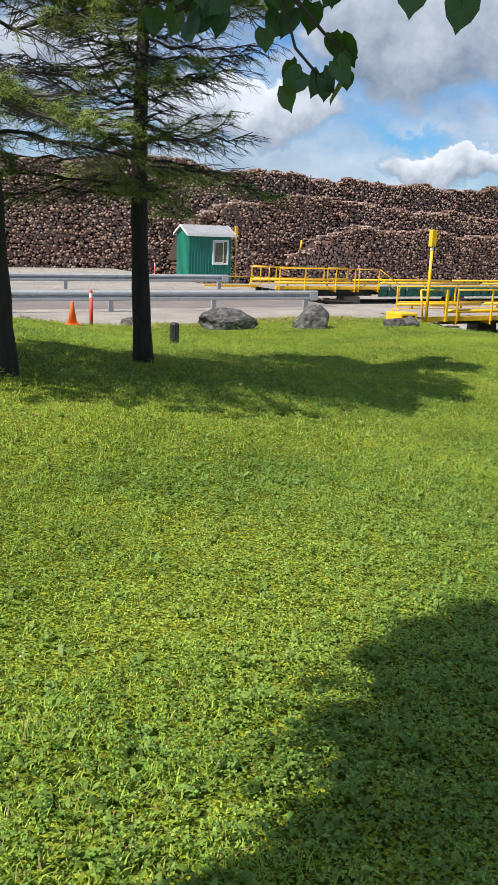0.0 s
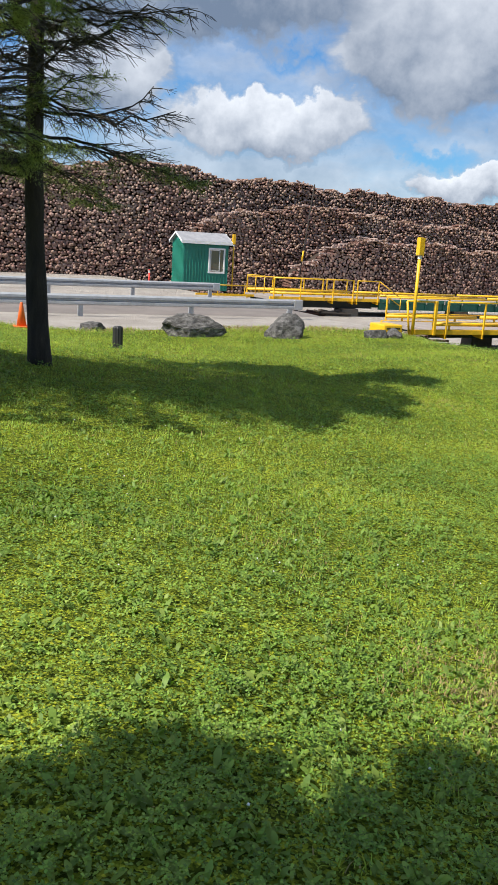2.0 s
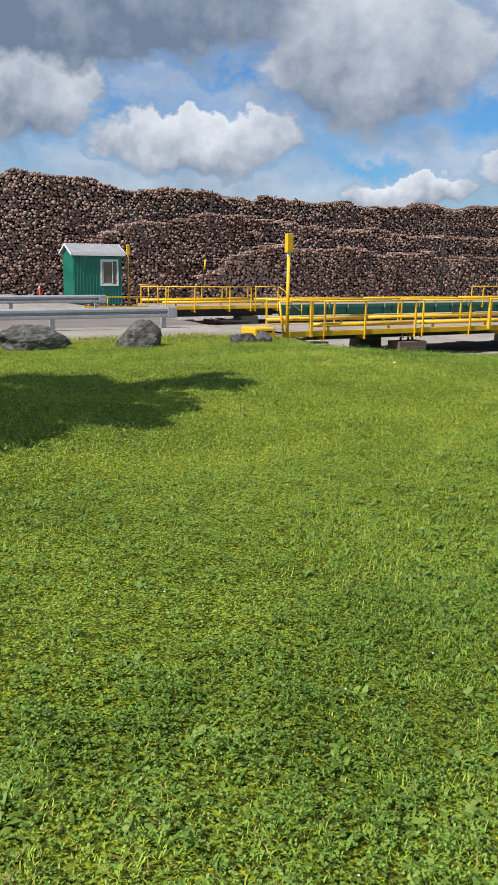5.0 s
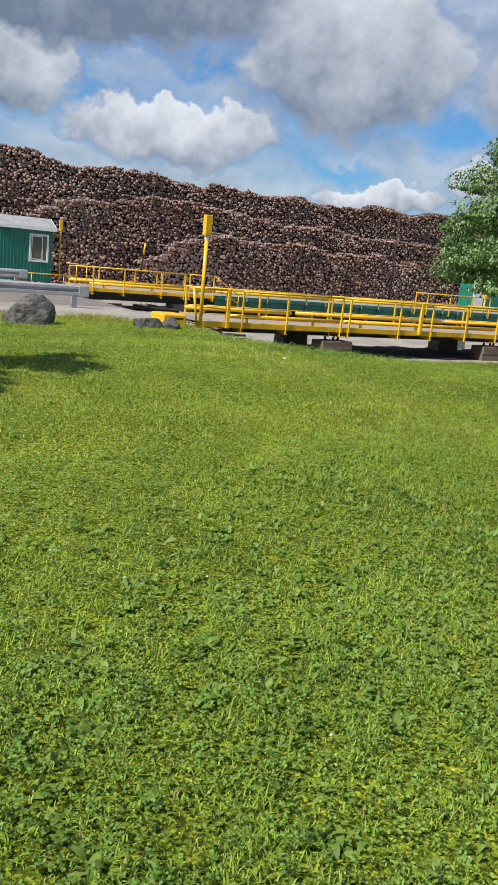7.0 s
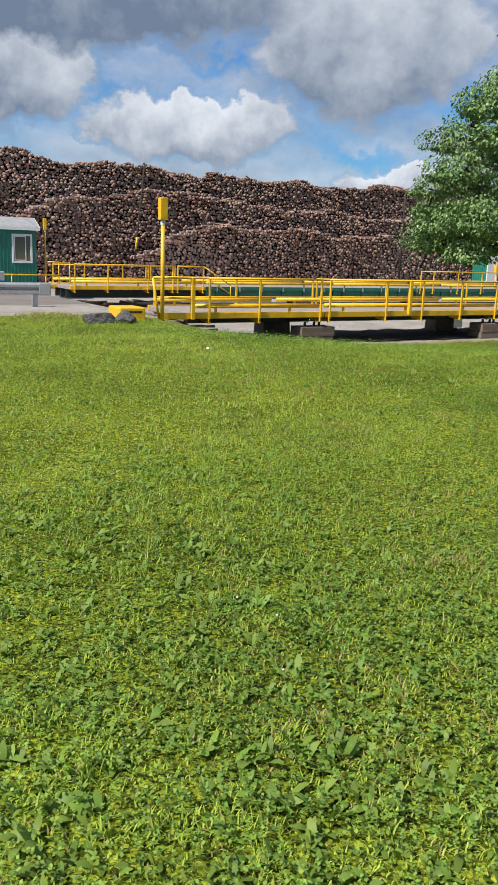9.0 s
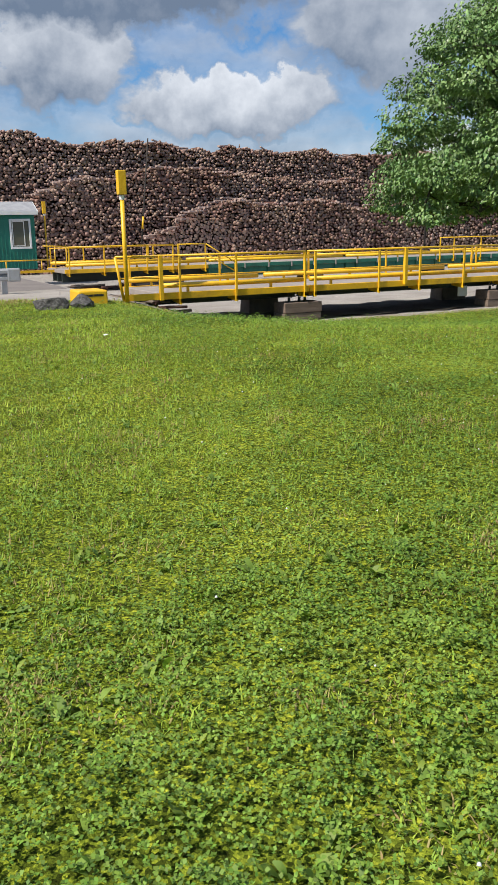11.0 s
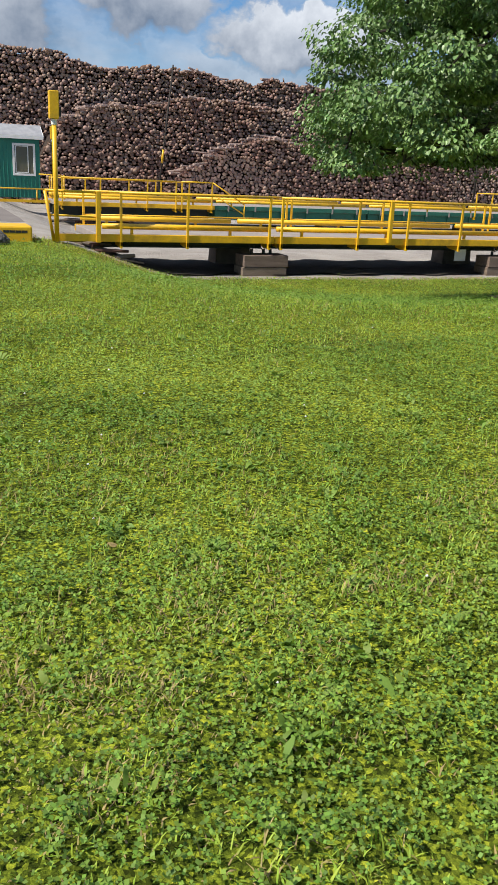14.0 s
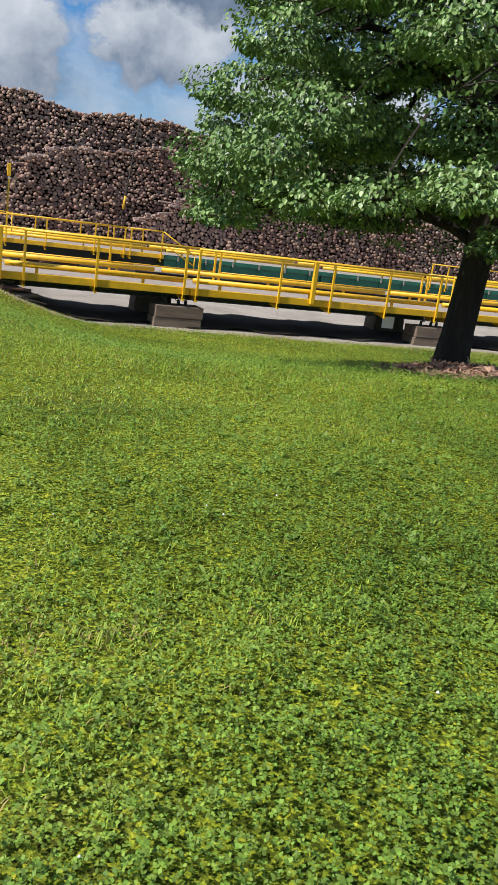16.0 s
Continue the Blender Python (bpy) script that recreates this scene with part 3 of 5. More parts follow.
# ---- shed ----
def shed(x0, x1, y0, y1, base, eave, ridge, label, win):
    root = thing("shed", label, "shed")
    ym = (y0 + y1) / 2
    m = Mesh()
    p = [(x0, y0, base), (x1, y0, base), (x1, y1, base), (x0, y1, base), (x0, y0, eave), (x1, y0, eave), (x1, y1, eave), (x0, y1, eave), (x0, ym, ridge), (x1, ym, ridge)]
    m.add(p, [(0, 1, 5, 4), (2, 3, 7, 6), (1, 2, 6, 9, 5), (3, 0, 4, 8, 7), (0, 3, 2, 1)])
    part("wall", m, GREEN_SIDING, root)
    k = x0 + 0.06
    while k < x1 - 0.03:
        if not (win[0] - 0.1 < k < win[1] + 0.1):
            m = Mesh()
            m.box(k - 0.02, k + 0.02, y0 - 0.025, y0 + 0.001, base + 0.02, eave - 0.02)
            part("siding_rib", m, GREEN_SIDING, root, bevel=0.006)
        else:
            for a, b in ((base + 0.02, win[2] - 0.1), (win[3] + 0.1, eave - 0.02)):
                m = Mesh()
                m.box(k - 0.02, k + 0.02, y0 - 0.025, y0 + 0.001, a, b)
                part("siding_rib", m, GREEN_SIDING, root, bevel=0.006)
        k += 0.17
    k = y0 + 0.1
    while k < y1:
        m = Mesh()
        m.box(x0 - 0.025, x0 + 0.001, k - 0.02, k + 0.02, base + 0.02, eave + 0.02)
        part("siding_rib", m, GREEN_SIDING, root, bevel=0.006)
        k += 0.17
    o, t = 0.15, 0.06
    drop = (ridge - eave) / (ym - y0)
    for s in (-1, 1):
        ye = ym + s * (ym - y0 + o)
        ze = ridge - drop * (ym - y0 + o)
        m = Mesh()
        q = [(x0 - o, ym, ridge + t), (x1 + o, ym, ridge + t), (x1 + o, ye, ze + t), (x0 - o, ye, ze + t),
             (x0 - o, ym, ridge), (x1 + o, ym, ridge), (x1 + o, ye, ze), (x0 - o, ye, ze)]
        m.add(q, [(0, 1, 2, 3), (7, 6, 5, 4), (0, 4, 5, 1), (1, 5, 6, 2), (2, 6, 7, 3), (3, 7, 4, 0)])
        part("roof", m, SHINGLE, root, "grey shingle roof slope")
        m = Mesh()
        y_a, y_b = sorted((ye, ye + s * 0.025))
        m.box(x0 - o, x1 + o, y_a, y_b, ze - 0.09, ze + t + 0.005)
        part("fascia", m, WHITE, root, "white fascia board")
        for x in (x0 - o - 0.025, x1 + o):
            m = Mesh()
            w = 0.1
            q = [(x, ym, ridge + t), (x, ye, ze + t), (x, ye, ze + t - w), (x, ym, ridge + t - w)]
            q += [(a + 0.025, b, c) for a, b, c in q]
            m.add(q, [(0, 1, 2, 3), (7, 6, 5, 4), (0, 4, 5, 1), (1, 5, 6, 2), (2, 6, 7, 3), (3, 7, 4, 0)])
            part("bargeboard", m, WHITE, root, "white bargeboard")
    wx0, wx1, wz0, wz1 = win
    w = part("window", window_frame(wx0, wx1, y0 - 0.05, wz0, wz1, 0.09), WHITE, root, "white framed sash window", bevel=0.008)
    m = Mesh()
    m.box(wx0 + 0.05, wx1 - 0.05, y0 - 0.012, y0 - 0.003, wz0 + 0.05, wz1 - 0.05)
    part("pane", m, GLASS, w)
    part("sash", window_frame(wx0 + 0.12, wx1 - 0.3, y0 - 0.03, wz0 + 0.12, wz1 - 0.1, 0.035), WHITE, w)
    return root


def window_frame(x0, x1, y, z0, z1, w):
    m = Mesh()
    m.box(x0, x0 + w, y, y + 0.048, z0, z1)
    m.box(x1 - w, x1, y, y + 0.048, z0, z1)
    m.box(x0 + w, x1 - w, y, y + 0.048, z1 - w, z1)
    m.box(x0 + w, x1 - w, y, y + 0.048, z0, z0 + w)
    return m


shed(19.95, 22.6, 41.3, 43.0, -2.42, 0.22, 0.62, "small green ribbed-siding shed with grey roof and white window", (21.42, 22.4, -1.48, -0.12))


# ---- guard rails ----
def guard_rail(y, x0, x1, label):
    root = thing("guard_rail", label, "guard rail", "road guard rails")
    prof = [(-0.0, 0.0), (-0.08, 0.04), (-0.08, 0.11), (-0.0, 0.15), (-0.0, 0.18), (-0.08, 0.22), (-0.08, 0.29), (0.0, 0.35)]
    z0 = -2.41 + 0.36
    x = x1
    while x > x0:
        a = max(x0, x - 3.81)
        m = Mesh()
        pts = [(xx, y + dy, z0 + dz) for xx in (a, x) for dy, dz in prof]
        pts += [(xx, y + dy + 0.006, z0 + dz) for xx in (a, x) for dy, dz in prof]
        n = len(prof)
        fs = [(i, i + 1, n + i + 1, n + i) for i in range(n - 1)] + [(2 * n + i, 3 * n + i, 3 * n + i + 1, 2 * n + i + 1) for i in range(n - 1)]
        fs += [(0, n, 3 * n, 2 * n), (n - 1, 3 * n - 1, 4 * n - 1, 2 * n - 1)]
        m.add(pts, fs)
        part("rail_beam", m, GALV, root)
        m = Mesh()
        m.box(x - 0.16, x - 0.02, y + 0.02, y + 0.2, -2.45, z0 + 0.34)
        part("support_post", m, GALV, root)
        x -= 3.81
    m = Mesh()
    m.box(x1 - 0.02, x1 + 0.35, y - 0.09, y + 0.05, z0 - 0.02, z0 + 0.35)
    part("end_terminal", m, GALV, root, bevel=0.04)


guard_rail(24.9, -40.0, 18.06, "galvanised steel guard rail along the yard road")
guard_rail(35.2, -40.0, 19.2, "galvanised steel guard rail beyond the yard road")


# ---- rocks ----
def rock(x, y, sx, sy, sz, seed, turn=0.0, sunk=0.4):
    bm = bmesh.new()
    bmesh.ops.create_icosphere(bm, subdivisions=4, radius=1.0)
    off = Vector((seed * 7.1, seed * 3.3, seed * 1.7))
    for v in bm.verts:
        d = v.co.normalized()
        cell = noise.voronoi(d * 1.3 + off)[0]
        k = 0.82 + 0.35 * (cell[1] - cell[0]) + 0.2 * noise.noise(d * 2.5 + off) + 0.1 * abs(noise.noise(d * 6 + off)) + 0.06 * noise.noise(d * 15 + off)
        v.co = d * k
    cut = random.Random(seed)
    for _ in range(20):
        n = Vector((cut.gauss(0, 1), cut.gauss(0, 1), cut.gauss(0.25, 0.8))).normalized()
        lim = cut.uniform(0.52, 0.82)
        for v in bm.verts:
            over = v.co.dot(n) - lim
            if over > 0:
                v.co -= n * (over * 0.9)
    for v in bm.verts:
        v.co += v.co.normalized() * (0.045 * noise.noise(v.co * 6 + off) + 0.03 * noise.noise(v.co * 15 + off))
        v.co.z = max(v.co.z, -0.55)
    me = bpy.data.meshes.new("boulder")
    bm.to_mesh(me)
    bm.free()
    me.materials.append(ROCK)
    ob = new("boulder", me)
    ob.matrix_world = pose(x, y, ground_z(x, y) + sz * sunk, 0, 0, turn) @ Matrix.Diagonal((sx, sy, sz, 1))
    return tagged(ob, "craggy grey boulder on the lawn's edge", "boulder", "boulders by the yard")


rock(12.2, 19.5, 0.98, 0.6, 0.5, 1)
rock(14.9, 19.35, 0.86, 0.55, 0.52, 7, 15)
rock(17.9, 19.35, 0.56, 0.36, 0.33, 3, 0, 0.1)
rock(18.6, 19.3, 0.42, 0.34, 0.34, 4, 40, 0.1)
rock(9.6, 20.6, 0.5, 0.35, 0.24, 5)
rock(6.5, 20.8, 0.6, 0.4, 0.25, 6)


# ---- log piles ----
def log_rows(name, y, x0, x1, top, low, label, seed, drifts, parts=0):
    r = np.random.default_rng(seed)
    root = thing(name, label, "log pile", "stacked log piles")
    bumpy = lambda v: top(v) + 0.9 * (value_noise(v, v * 0, 1.3, seed) - 0.5) + 0.3 * (value_noise(v, v * 0, 0.3, seed + 1) - 0.5)
    pts = []
    dz, dx = 0.172, 0.2
    for i in range(int(9.8 / dz)):
        z = -3.2 + i * dz
        xs = np.arange(x0, x1, dx) + (dx / 2 if i % 2 else 0) + r.uniform(-0.06, 0.06, len(np.arange(x0, x1, dx)))
        zs = z + r.uniform(-0.06, 0.06, len(xs))
        t = bumpy(xs)
        ok = (zs < t) & (zs > low(xs))
        pts += list(zip(xs[ok], zs[ok]))
    pts = np.array(pts)
    n = len(pts)
    rad = np.clip(r.normal(0.102, 0.021, n), 0.06, 0.15)
    yy = y + r.normal(0, 0.065, n) + 0.15 * (value_noise(pts[:, 0], pts[:, 1] * 3, 1.5, seed + 2) - 0.5)
    S = 8
    ang = np.arange(S) * 2 * np.pi / S
    ph = r.uniform(0, 6.28, n)
    tx, tz = r.normal(0, 0.05, n), r.normal(0, 0.05, n)
    sq = r.uniform(0.82, 1.0, n)
    cx = np.cos(ang[None] + ph[:, None]) * rad[:, None]
    cz = np.sin(ang[None] + ph[:, None]) * (rad * sq)[:, None]
    front = np.stack([pts[:, 0, None] + cx, np.broadcast_to(yy[:, None], cx.shape) + cx * tx[:, None] * 2 + cz * tz[:, None] * 2, pts[:, 1, None] + cz], 2)
    back = front + np.stack([tx * 1.2, np.full(n, 1.2), tz * 1.2], 1)[:, None, :]
    V = np.concatenate([front, back], 1)
    faces = [tuple(range(S))[::-1]] + [(j, (j + 1) % S, S + (j + 1) % S, S + j) for j in range(S)]
    near = np.argsort(np.abs(pts[:, 0] - 34) + 3 * np.abs(pts[:, 1] + 1.2))[:parts]
    rest = np.setdiff1d(np.arange(n), near)
    me = fast_mesh("packed_log", V[rest], faces, LOG_END)
    me.materials.append(LOG_BARK)
    me.polygons.foreach_set("material_index", np.tile(np.array([0] + [1] * S, dtype=np.int32), len(rest)))
    ob = new("packed_log", me)
    ob.parent = root
    tagged(ob, "tightly stacked cut log ends, weathered brown and tan", kind="stuff")
    # backing sheet behind the log ends, with the gaps' shade in its dark colour
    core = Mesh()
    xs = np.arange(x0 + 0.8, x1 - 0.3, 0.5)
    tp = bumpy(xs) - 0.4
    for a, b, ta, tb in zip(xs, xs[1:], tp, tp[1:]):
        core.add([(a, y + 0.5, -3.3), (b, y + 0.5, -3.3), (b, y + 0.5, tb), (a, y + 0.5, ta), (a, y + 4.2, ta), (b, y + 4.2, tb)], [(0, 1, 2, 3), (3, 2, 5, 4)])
    part("pile_core", core, [CORE], root, "dark backing sheet coloured as the shaded gaps between logs")
    # loose barkless logs lying across the stack in a few drifts
    for cx, w, k in drifts:
        for _ in range(int(k * 0.75)):
            m = Mesh()
            x = cx + r.uniform(-w, w)
            t = float(bumpy(np.array([x]))[0])
            a = r.normal(0.75, 0.3)
            L = r.uniform(1.6, 2.8)
            rr = r.uniform(0.045, 0.078)
            d = Vector((math.sin(a), math.cos(a), r.normal(0, 0.04)))
            c = Vector((x, y + r.uniform(0.1, 1.2), t + r.uniform(-0.12, 0.04)))
            m.tube([c - d * L / 2, c + d * L / 2], [rr, rr * 0.85], 7)
            part("loose_log", m, LOG_PEELED, root)
    if parts:
        tmpl = Mesh()
        ring = [(math.cos(t) , math.sin(t)) for t in ang]
        tmpl.add([(a, 0, b) for a, b in ring] + [(a, 1.2, b) for a, b in ring], [tuple(range(S))[::-1]], 0)
        tmpl.f += faces[1:]
        tmpl.m += [1] * S
        lm = tmpl.data("log", [LOG_END_PART, LOG_BARK])
        for i in near:
            o = new("log", lm)
            o.parent = root
            o.matrix_basis = pose(pts[i, 0], yy[i], pts[i, 1], tz[i] * 40, math.degrees(ph[i]), -tx[i] * 40) @ Matrix.Diagonal((rad[i], 1, rad[i] * sq[i], 1))
    return root


def interp(xs, zs):
    return lambda x: np.interp(x, xs, zs)


mid_top = interp([23.2, 23.7, 24.2, 25.0, 25.8, 27.5, 29.3, 32, 38, 45, 59, 75], [-3.0, -2.2, -0.6, 1.2, 1.7, 2.0, 2.35, 2.95, 2.75, 2.35, 2.05, 1.9])
front_top = interp([31, 32, 34, 37, 40, 46.5, 60, 75], [-2.2, -1.2, 0.2, 1.05, 1.0, 0.75, 0.4, 0.3])
back_top = interp([0, 8, 14, 18, 21.5, 25, 28, 33, 36, 40, 45.5, 52, 61, 75], [4.2, 4.5, 4.6, 4.9, 5.4, 5.2, 4.95, 4.7, 4.75, 4.5, 4.4, 4.45, 4.8, 4.7])
log_rows("log_pile", 55.0, -4, 74, back_top, lambda x: np.where(x < 26, -3.2, mid_top(x) - 1.2), "long high pile of stacked logs with a wavy top", 11, [(34.5, 1.6, 30), (46, 1.5, 14), (58, 2, 12), (28, 3, 10), (40, 3, 14), (52, 3, 10), (22, 3, 8)])
log_rows("log_pile", 52.0, 23.2, 74, mid_top, lambda x: np.where(x < 32, -3.2, front_top(x) - 1.2), "middle row of stacked logs, stepped below the back row", 12, [(27.8, 2.0, 36), (26.0, 0.9, 12), (33.5, 2.5, 16), (39, 2, 12), (46, 2.5, 26), (52, 2.5, 18), (55, 3, 18), (36, 3, 14)])
log_rows("log_pile", 49.4, 31, 74, front_top, lambda x: x * 0 - 3.2, "low front row of stacked brown logs beside the weighbridge", 13, [(32.6, 1.2, 26), (34.6, 1.2, 22), (38, 1.8, 24), (42, 2, 16), (45, 2, 18), (50, 2.5, 18)], 300)

# ---- trees ----
def spruce(x, y, high, seed, trunk_r, label):
    r = random.Random(seed)
    g = ground_z(x, y)
    root = thing("spruce_tree", label, "tree", "spruces on the lawn")
    lean = [Vector((x + 0.05 * math.sin(h * 0.8 + seed), y + 0.04 * math.cos(h * 0.6 + seed), g + h)) for h in np.linspace(-0.15, high, 26)]
    m = Mesh()
    m.tube(lean, [trunk_r * (1.25 if i == 0 else 1.08 if i == 1 else 1.0) * (1 - i / 26) ** 0.75 * r.uniform(0.93, 1.07) + 0.01 for i in range(26)], 14)
    part("trunk", m, BARK, root, "dark rough bark", smooth=True)
    limbs, twigs = Mesh(), Mesh()
    P, H, A, L, W = [], [], [], [], []

    def needles(p, d, n):
        for _ in range(n):
            q = p + Vector((r.gauss(0, 0.03), r.gauss(0, 0.03), r.gauss(0, 0.02)))
            P.append(q)
            H.append(math.atan2(d.y, d.x) + r.gauss(0, 0.6))
            A.append(r.gauss(-0.1, 0.35))
            L.append(r.uniform(0.035, 0.07) if q.z - g < 4.9 else r.uniform(0.085, 0.19))
            W.append(r.uniform(0.004, 0.0065) if q.z - g < 4.9 else r.uniform(0.013, 0.022))
    h = 2.4
    while h < high - 0.3:
        u = h / high
        reach = (3.0 if h < 4.6 else 3.65) * (1 - u) ** 0.5 * r.uniform(0.7, 1.05)
        az = r.uniform(0, 6.283)
        c = lean[min(25, int(u * 25))]
        base = Vector((c.x, c.y, g + h))
        d = Vector((math.cos(az), math.sin(az), 0))
        side = Vector((-d.y, d.x, 0))
        n = 9
        drop = r.uniform(0.1, 0.3) if h < 3.0 else -r.uniform(0.1, 0.45) if h < 4.9 else r.uniform(0.05, 0.3)
        up = r.uniform(0.0, 0.15) if h < 3.0 else -r.uniform(0.0, 0.3) if h < 4.9 else r.uniform(0.0, 0.25)
        wig = r.uniform(-0.25, 0.25)
        pts = [base + d * (reach * k / n) + side * (wig * reach * (k / n) ** 2) + Vector((0, 0, reach * (up * (k / n) - drop * (k / n) ** 2) + 0.03 * r.gauss(0, 1))) for k in range(n + 1)]
        limbs.tube(pts, [0.024 * (1 - u * 0.6) * (1 - k / (n + 1)) + 0.005 for k in range(n + 1)], 5, caps=False)
        green_limb = 1.0 if h > 4.9 else (0.75 if r.random() < (0.75 if h < 3.2 else 0.12) else 0.01)
        for k in range(2, n + 1):
            for s in (-1, 1):
                for rep in range(2):
                    t = r.uniform(0.15, 1.0)
                    p = pts[k - 1].lerp(pts[k], t)
                    ln = reach * r.uniform(0.16, 0.36) * (1.1 - 0.5 * k / n)
                    td = (d * r.uniform(0.5, 1.0) + side * s * r.uniform(0.5, 1.0) + Vector((0, 0, r.uniform(-0.55, 0.2)))).normalized()
                    e = p + td * ln + Vector((0, 0, -0.05 * ln))
                    mid = p.lerp(e, 0.5) + Vector((0, 0, 0.04 * ln))
                    twigs.tube([p, mid, e], [0.009, 0.0055, 0.003], 3, caps=False)
                    for q in range(6):
                        f = r.uniform(0.2, 1.0)
                        a0 = p.lerp(e, f)
                        sd = (td + Vector((r.gauss(0, 0.6), r.gauss(0, 0.6), r.gauss(-0.15, 0.35)))).normalized()
                        e2 = a0 + sd * ln * r.uniform(0.25, 0.5)
                        twigs.tube([a0, e2], [0.0045, 0.002], 3, caps=False)
                        if r.random() < green_limb * (0.35 + 0.65 * k / n if h > 4.9 else (k / n) ** 1.5):
                            for i in range(5):
                                needles(a0.lerp(e2, i / 4), sd, 8 if h > 4.9 else 13)
        h += r.uniform(0.045, 0.085) if h < 4.9 else r.uniform(0.1, 0.16)
    tagged(part("limb", limbs, BARK, root), kind="stuff")
    tagged(part("twig", twigs, TWIG, root, "bare grey drooping twigs"), kind="stuff")
    V, F = blades(np.array([tuple(p) for p in P]), np.array(H), np.array(A), np.array(L), np.array(W), np.zeros(len(P)), (1.0, 0.3))
    crown = part("needle_spray", fast_mesh("needle_spray", V[:, :3], [(0, 1, 2)], NEEDLE), None, root, "sparse yellow-green needle sprays")
    tagged(crown, kind="stuff")
    return root


spruce(5.97, 9.55, 7.9, 3, 0.138, "tall spruce with dark trunk and bare drooping lower branches")
spruce(3.38, 7.18, 8.2, 8, 0.18, "spruce with thick bark and sparse green branch tips")
spruce(0.2, 8.4, 8.0, 15, 0.17, "spruce standing beside two others and shading the lawn")


def linden(up, tall):
    """Share of the full crown width at a height above the crown's underside."""
    return max(0.1, min(0.85 + 0.3 * up, 1.0 - 0.95 * (max(0.0, up - 0.3) / tall) ** 1.6))


def broadleaf(x, y, high, crown, seed, trunk_r, label, leaf_n, leaf, mat, fork, low, sprays, lump, tall_crown=True, boughs=()):
    """A spreading tree: limbs fill an egg of centre height, half width and half height crown; low: the underside."""
    r = random.Random(seed)
    g = ground_z(x, y)
    cz, rw, rh = crown
    root = thing("broadleaf_tree", label, "tree")
    m = Mesh()
    hs = [-0.15, 0.0, 0.25, 0.6, 1.2, 2.0, 3.0, 4.2, high * 0.65, high * 0.85, high]
    spine = [Vector((x + 0.06 * math.sin(h + seed), y + 0.05 * math.cos(1.3 * h), g + h)) for h in hs]
    m.tube(spine, [trunk_r * k for k in (1.7, 1.45, 1.2, 1.05, 0.98, 0.92, 0.8, 0.62, 0.4, 0.22, 0.05)], 18)
    part("trunk", m, BARK, root, "dark furrowed bark", smooth=True)
    limbs = Mesh()
    centres = []
    for i in range(fork):
        a = i * 2.399 + r.uniform(-0.4, 0.4)
        h0 = max(1.6, low - g - 0.3)
        h = h0 + (high - h0 - 1.0) * (i / fork) ** 0.9
        base = Vector((x, y, g + h))
        goal_z = cz + g + rh * r.uniform(-0.95, 0.95) * (0.35 + 0.65 * i / fork) - rh * 0.5 * (1 - i / fork)
        goal_z = max(goal_z, low)
        k = max(0.15, 1 - ((goal_z - g - cz) / rh) ** 2) ** 0.5
        if tall_crown:
            k = linden(goal_z - low, g + high - low)
        out = rw * k * r.uniform(0.75, 1.0)
        tip = Vector((x + out * math.cos(a), y + out * math.sin(a), goal_z))
        mid = base.lerp(tip, 0.5) + Vector((0, 0, 0.12 * out))
        pts = []
        for q in range(9):
            t = q / 8
            pts.append(base.lerp(mid, t).lerp(mid.lerp(tip, t), t) + Vector((r.gauss(0, 0.05), r.gauss(0, 0.05), r.gauss(0, 0.03))))
        limbs.tube(pts, [trunk_r * 0.36 * (1 - q / 9) + 0.008 for q in range(9)], 6, caps=False)
        for q in range(3, 9):
            for rep in range(3 if tall_crown else 6):
                d = Vector((r.gauss(0, 1), r.gauss(0, 1), r.gauss(-0.05, 0.5))).normalized()
                ln = out * r.uniform(0.12, 0.3)
                e = pts[q] + d * ln
                e.z = max(e.z, low - 0.15)
                limbs.tube([pts[q], pts[q].lerp(e, 0.5) + Vector((0, 0, 0.05)), e], [0.016, 0.01, 0.004], 4, caps=False)
                centres += [e, pts[q].lerp(e, 0.6)]
    # rounded leafy masses spread over the crown, each on a side branch of its own
    forks = np.array([tuple(c) for c in centres])
    masses, tries = [(Vector(b[:3]), b[3]) for b in boughs], 0
    for c, s in masses:
        near = Vector(forks[int(np.argmin(((forks - np.array(c)) ** 2).sum(1)))])
        limbs.tube([near, near.lerp(c, 0.5) + Vector((0, 0, 0.1)), c], [0.025, 0.016, 0.008], 5, caps=False)
    while len(masses) < sprays and tries < 9000:
        tries += 1
        zz = low + (g + high - low - 0.3) * r.random() ** 1.7
        if tall_crown:
            k = linden(zz - low, g + high - low)
        else:
            k = max(0.05, 1 - ((zz - g - cz) / (rh + 0.2)) ** 2) ** 0.5
        a, q = r.uniform(0, 6.283), rw * k * r.uniform(0.3, 1.0) ** 0.5
        s = r.uniform(*lump)
        c = Vector((x + q * math.cos(a), y + q * math.sin(a), max(zz, low + (0.75 * (1 - (q / rw) ** 2) + 0.1 if tall_crown else 0.1)) - (0.4 * (q / rw) ** 4 * r.random() if tall_crown else 0)))
        if any((c - o).length < 1.02 * max(s, t) for o, t in masses):
            continue
        foot = c - SUN_DIR * ((c.z - g) / SUN_DIR.z)
        if tall_crown and c.z < 1.3 and (foot.x - x + 0.3) ** 2 + (foot.y - y + 0.6) ** 2 < 1.7:
            continue
        masses.append((c, s))
        near = Vector(forks[int(np.argmin(((forks - np.array(c)) ** 2).sum(1)))])
        limbs.tube([near, near.lerp(c, 0.5) + Vector((0, 0, 0.06)), c], [0.02, 0.014, 0.008], 4, caps=False)
